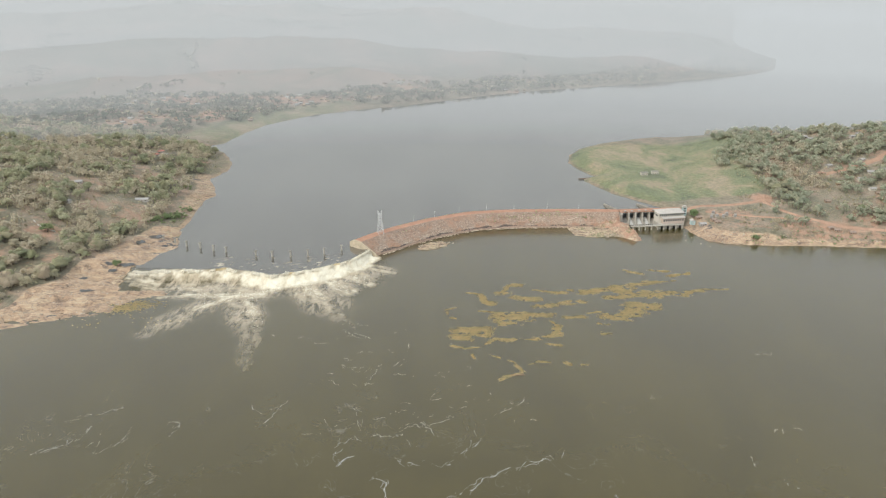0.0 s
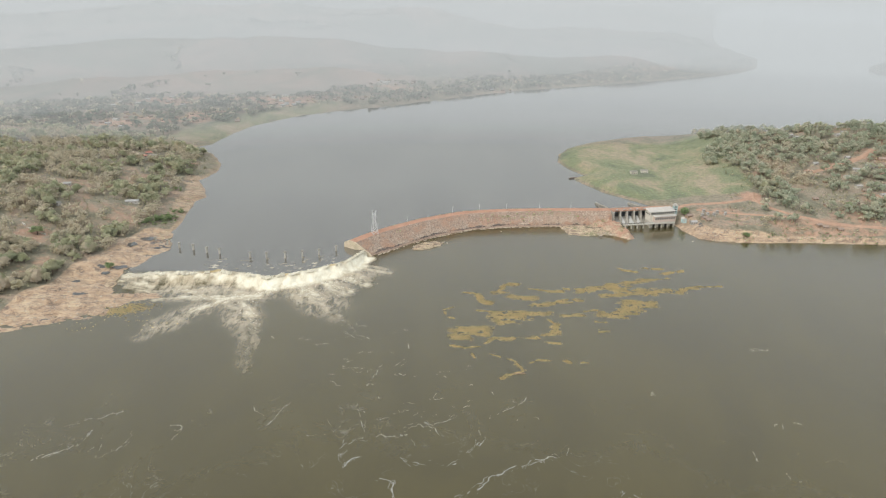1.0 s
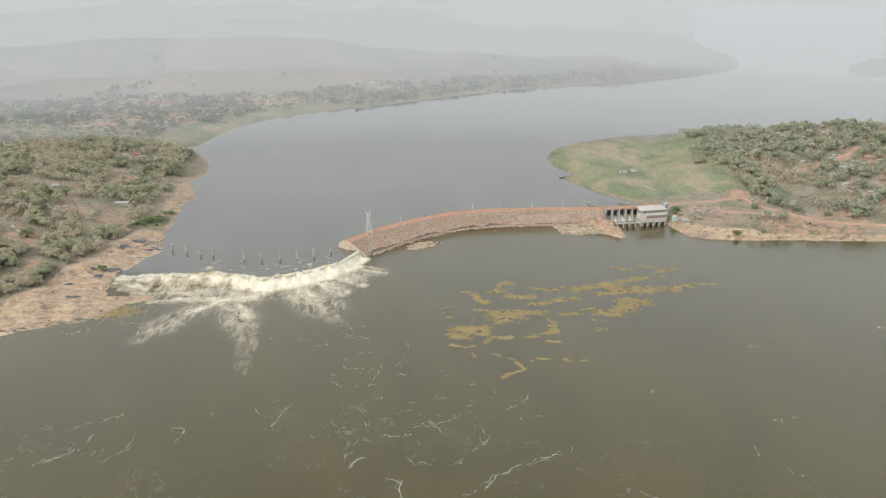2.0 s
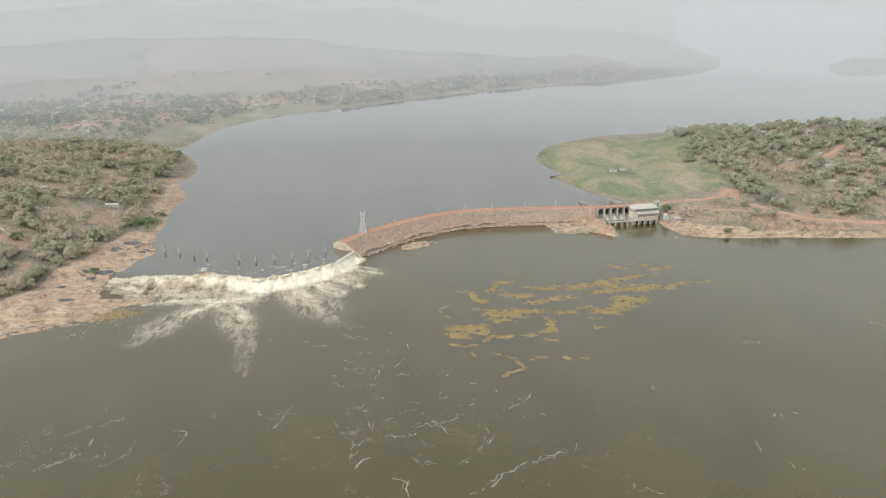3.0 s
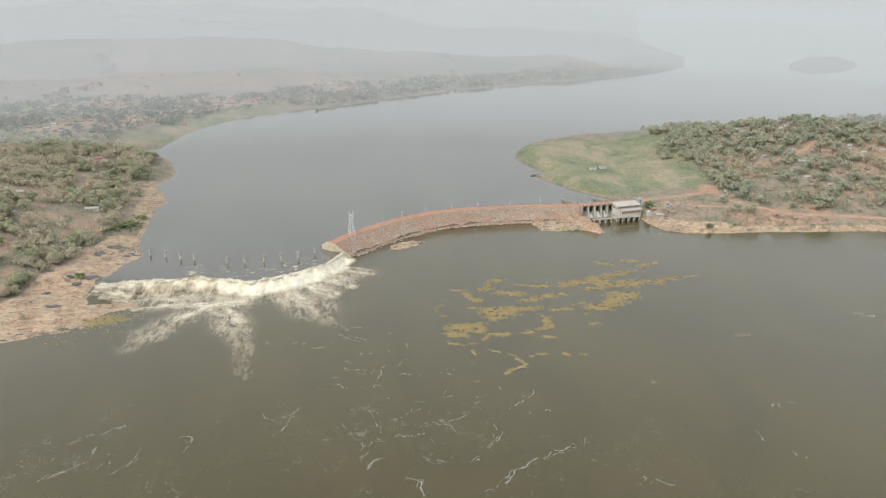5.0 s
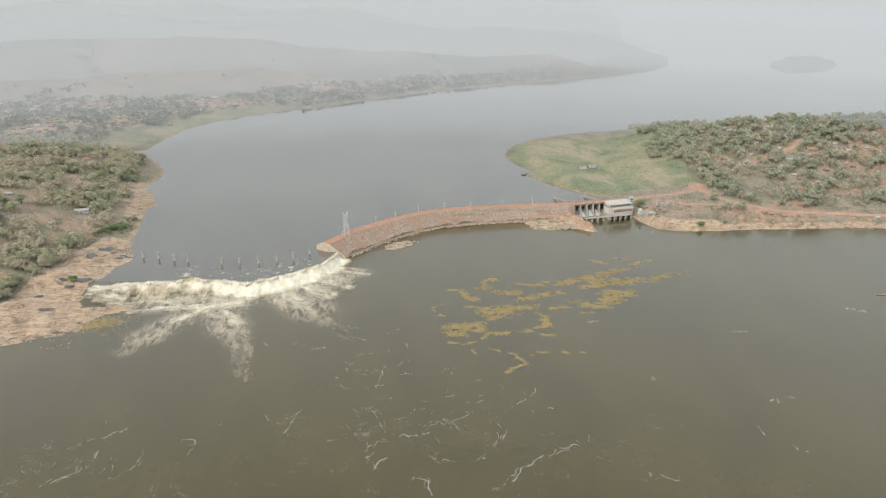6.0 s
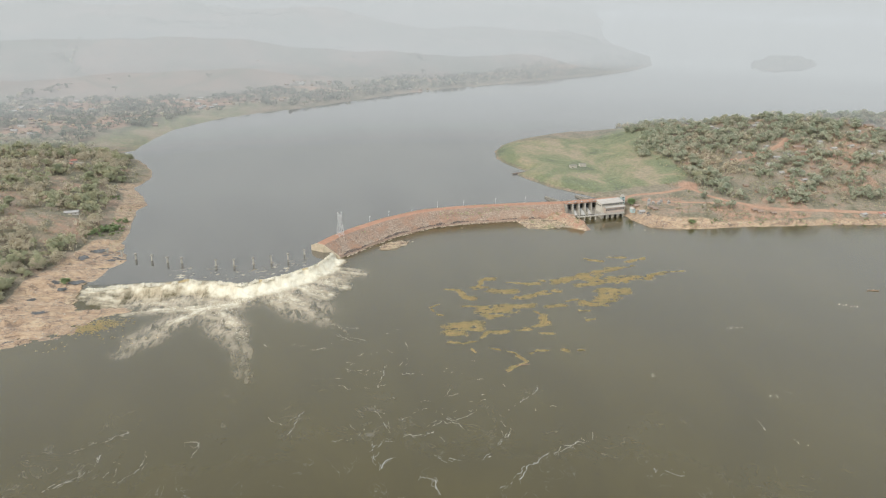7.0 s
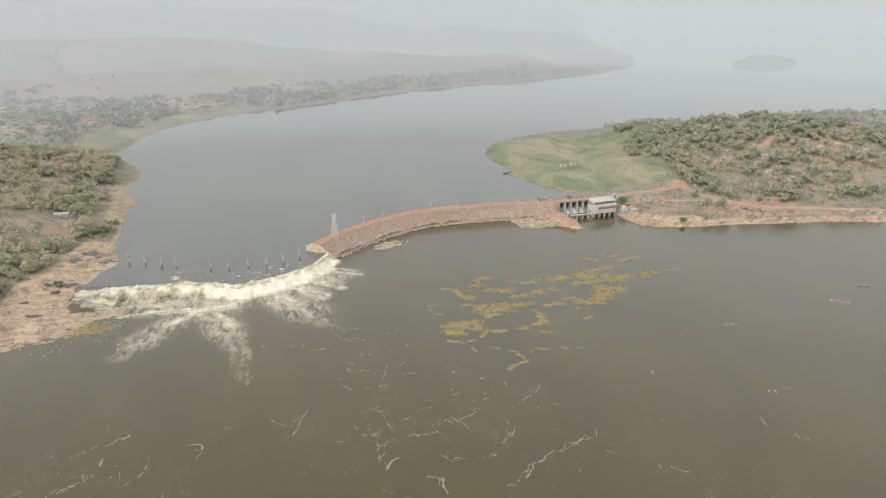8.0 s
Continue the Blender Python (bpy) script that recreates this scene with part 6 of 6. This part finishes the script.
# ---- a dugout canoe and a drifting log ----
def dugout_canoe(m, length):
    canoe = empty("dugout_canoe", m, "long narrow brown dugout canoe lying on the water", "canoe")
    bm = bmesh.new()
    rows_of = []
    for k in range(13):
        u = -1 + k / 6
        w, lift = 0.48 * max(0.06, 1 - abs(u) ** 2.6), 0.35 * abs(u) ** 3
        rows_of.append([bm.verts.new((u * length / 2, v * w, z + lift)) for v, z in ((-1, 0.42), (-0.75, 0.0), (0, -0.18), (0.75, 0.0), (1, 0.42), (0.82, 0.42), (0.55, 0.1), (-0.55, 0.1), (-0.82, 0.42))])
    for a, b in zip(rows_of, rows_of[1:]):
        for k in range(9):
            bm.faces.new((a[k], a[(k + 1) % 9], b[(k + 1) % 9], b[k]))
    bm.faces.new(rows_of[0])
    bm.faces.new(rows_of[-1][::-1])
    bmesh.ops.recalc_face_normals(bm, faces=bm.faces)
    part("hull", bm, M_CANOE, canoe)
    for x in (-0.2, 0.22):
        part("thwart", boxes(((x * length - 0.12, -0.42, 0.34), (x * length + 0.12, 0.42, 0.40))), M_WOOD, canoe)


M_CANOE = plain("sun_bleached_wood", (0.36, 0.25, 0.17), 0.3, 1.0)
dugout_canoe(pose(364, 499, 0.08, 0, 0, -14), 9.5)
log = empty("drift_log", pose(46, 425.3, 0.1, 0, 0, 4), "pale drifting log caught in river weed", "log")
bm = bar(bmesh.new(), (-4.2, 0, 0), (0.5, 0.3, 0.1), 0.34, 7, 0.28)
bar(bm, (0.5, 0.3, 0.1), (4.4, -0.2, 0.2), 0.28, 7, 0.12)
part("trunk", bm, M_CANOE, log)
part("branch", bar(bmesh.new(), (0.8, 0.2, 0.1), (2.2, 1.4, 0.5), 0.12, 5, 0.05), M_CANOE, log)

# ---- drifting foam: broken threads of froth on the slack water ----
FOAM_LINES_A = [[(-24, 367), (-11, 369), (-4, 373), (3, 375)], [(-14, 372), (-6, 360)], [(-63, 346), (-53, 356), (-38, 360), (-26, 360)], [(-60, 346), (-58, 332), (-49, 340)],
                [(-26, 336), (-11, 332), (2, 334)], [(8, 342), (15, 348), (20, 355)], [(-38, 322), (-31, 320), (-30, 306)], [(1, 306), (10, 311), (17, 318), (31, 329), (51, 337), (65, 341)],
                [(-69, 437), (-50, 431), (-43, 438)], [(-52, 414), (-46, 431)], [(-36, 428), (-23, 422)], [(-57, 390), (-50, 366)], [(33, 383), (47, 395)]]
FOAM_LINES_B = [[(-226, 340), (-214, 347), (-209, 351), (-204, 359), (-204, 365)], [(-197, 349), (-194, 354), (-196, 362)], [(-192, 340), (-182, 348), (-179, 368)],
                [(-157, 358), (-153, 369), (-161, 372)], [(-221, 371), (-210, 378), (-193, 386)], [(-75, 487), (-54, 475)], [(124, 400), (131, 398)], [(206, 453), (217, 453)],
                [(184, 363), (202, 366)], [(174, 320), (181, 314)], [(164, 342), (164, 330)], [(82, 306), (91, 307), (98, 301)], [(-105, 370), (-97, 393)]]
# short wisps in the wake of the rapids
rf = np.random.RandomState(31)
WISPS = []
for _ in range(110):
    x, y, turn, n = rf.uniform(-135, 70), rf.uniform(350, 505), rf.normal(0.25, 0.7), rf.uniform(4, 14)
    if rf.uniform() < math.exp(-((x + 45) / 70) ** 2):
        WISPS.append([(x, y), (x + n * math.cos(turn), y + n * math.sin(turn))])
ribbon_v, ribbon_f = [], []
for k, line in enumerate(FOAM_LINES_A + FOAM_LINES_B + WISPS):
    p = np.array(line, float)
    d = np.r_[0, np.cumsum(np.hypot(*np.diff(p, axis=0).T))]
    for strand in range(3 if k < 26 else 1):
        at = np.arange(-1.5, d[-1] + 1.5, 0.3)
        seed = 151 + 7 * k + 3 * strand
        sway = 1.0 + 0.7 * strand
        x = np.interp(at, d, p[:, 0]) + sway * 4.0 * (fbm(at / 6, at * 0 + k, seed, 4) - 0.5)
        y = np.interp(at, d, p[:, 1]) + sway * 6.5 * (fbm(at / 5, at * 0 + k, seed + 1, 4) - 0.5)
        width = (0.42 if k < 8 or k == 13 else 0.28 if k < 26 else 0.16) / sway * np.clip(fbm(at / 3.2, at * 0 + k, seed + 2, 4) - 0.40 - 0.05 * strand, 0, 1) * 4.0
        t = np.stack([np.gradient(x), np.gradient(y)], 1)
        t /= np.hypot(*t.T)[:, None] + 1e-9
        for i in range(len(at) - 1):
            if width[i] > 0.05 and width[i + 1] > 0.05:
                base = len(ribbon_v)
                for j in (i, i + 1):
                    side = 0.5 * width[j] * np.array((-t[j, 1], t[j, 0]))
                    ribbon_v += [(x[j] + side[0], y[j] + side[1], 0.03), (x[j] - side[0], y[j] - side[1], 0.03)]
                ribbon_f.append((base, base + 1, base + 3, base + 2))
M_FROTH = plain("drifting_froth", (0.30, 0.29, 0.25), 0.5, 3.0, 0.7)
tagged(mesh_object("drifting_foam", ribbon_v, ribbon_f, M_FROTH), "thin broken threads of pale foam drifting on the river", "foam", kind="stuff")

# ---- distance: added glowing sheets stand in for dust haze over the far hills ----
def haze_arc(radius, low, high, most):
    """An added glowing sheet standing in for dust haze; it thickens upwards from the water, so that far ground fades by
    its distance.
    """
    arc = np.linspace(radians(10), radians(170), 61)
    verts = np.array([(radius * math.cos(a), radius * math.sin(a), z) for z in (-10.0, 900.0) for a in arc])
    hz = Nodes("haze_sheet_glow", 1.0, 0.0)
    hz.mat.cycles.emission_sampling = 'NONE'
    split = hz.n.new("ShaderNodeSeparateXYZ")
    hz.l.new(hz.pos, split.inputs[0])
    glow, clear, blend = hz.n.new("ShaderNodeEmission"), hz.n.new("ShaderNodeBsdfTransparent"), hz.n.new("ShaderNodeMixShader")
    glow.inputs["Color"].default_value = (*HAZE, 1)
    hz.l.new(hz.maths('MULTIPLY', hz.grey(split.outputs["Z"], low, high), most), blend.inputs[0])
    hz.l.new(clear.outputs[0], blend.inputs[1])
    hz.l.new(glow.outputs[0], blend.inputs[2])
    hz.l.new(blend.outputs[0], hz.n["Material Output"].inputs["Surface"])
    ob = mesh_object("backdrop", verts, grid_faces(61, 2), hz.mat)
    return tagged(ob, "pale glowing sheet standing in for haze over the far river", "backdrop", kind="structure")


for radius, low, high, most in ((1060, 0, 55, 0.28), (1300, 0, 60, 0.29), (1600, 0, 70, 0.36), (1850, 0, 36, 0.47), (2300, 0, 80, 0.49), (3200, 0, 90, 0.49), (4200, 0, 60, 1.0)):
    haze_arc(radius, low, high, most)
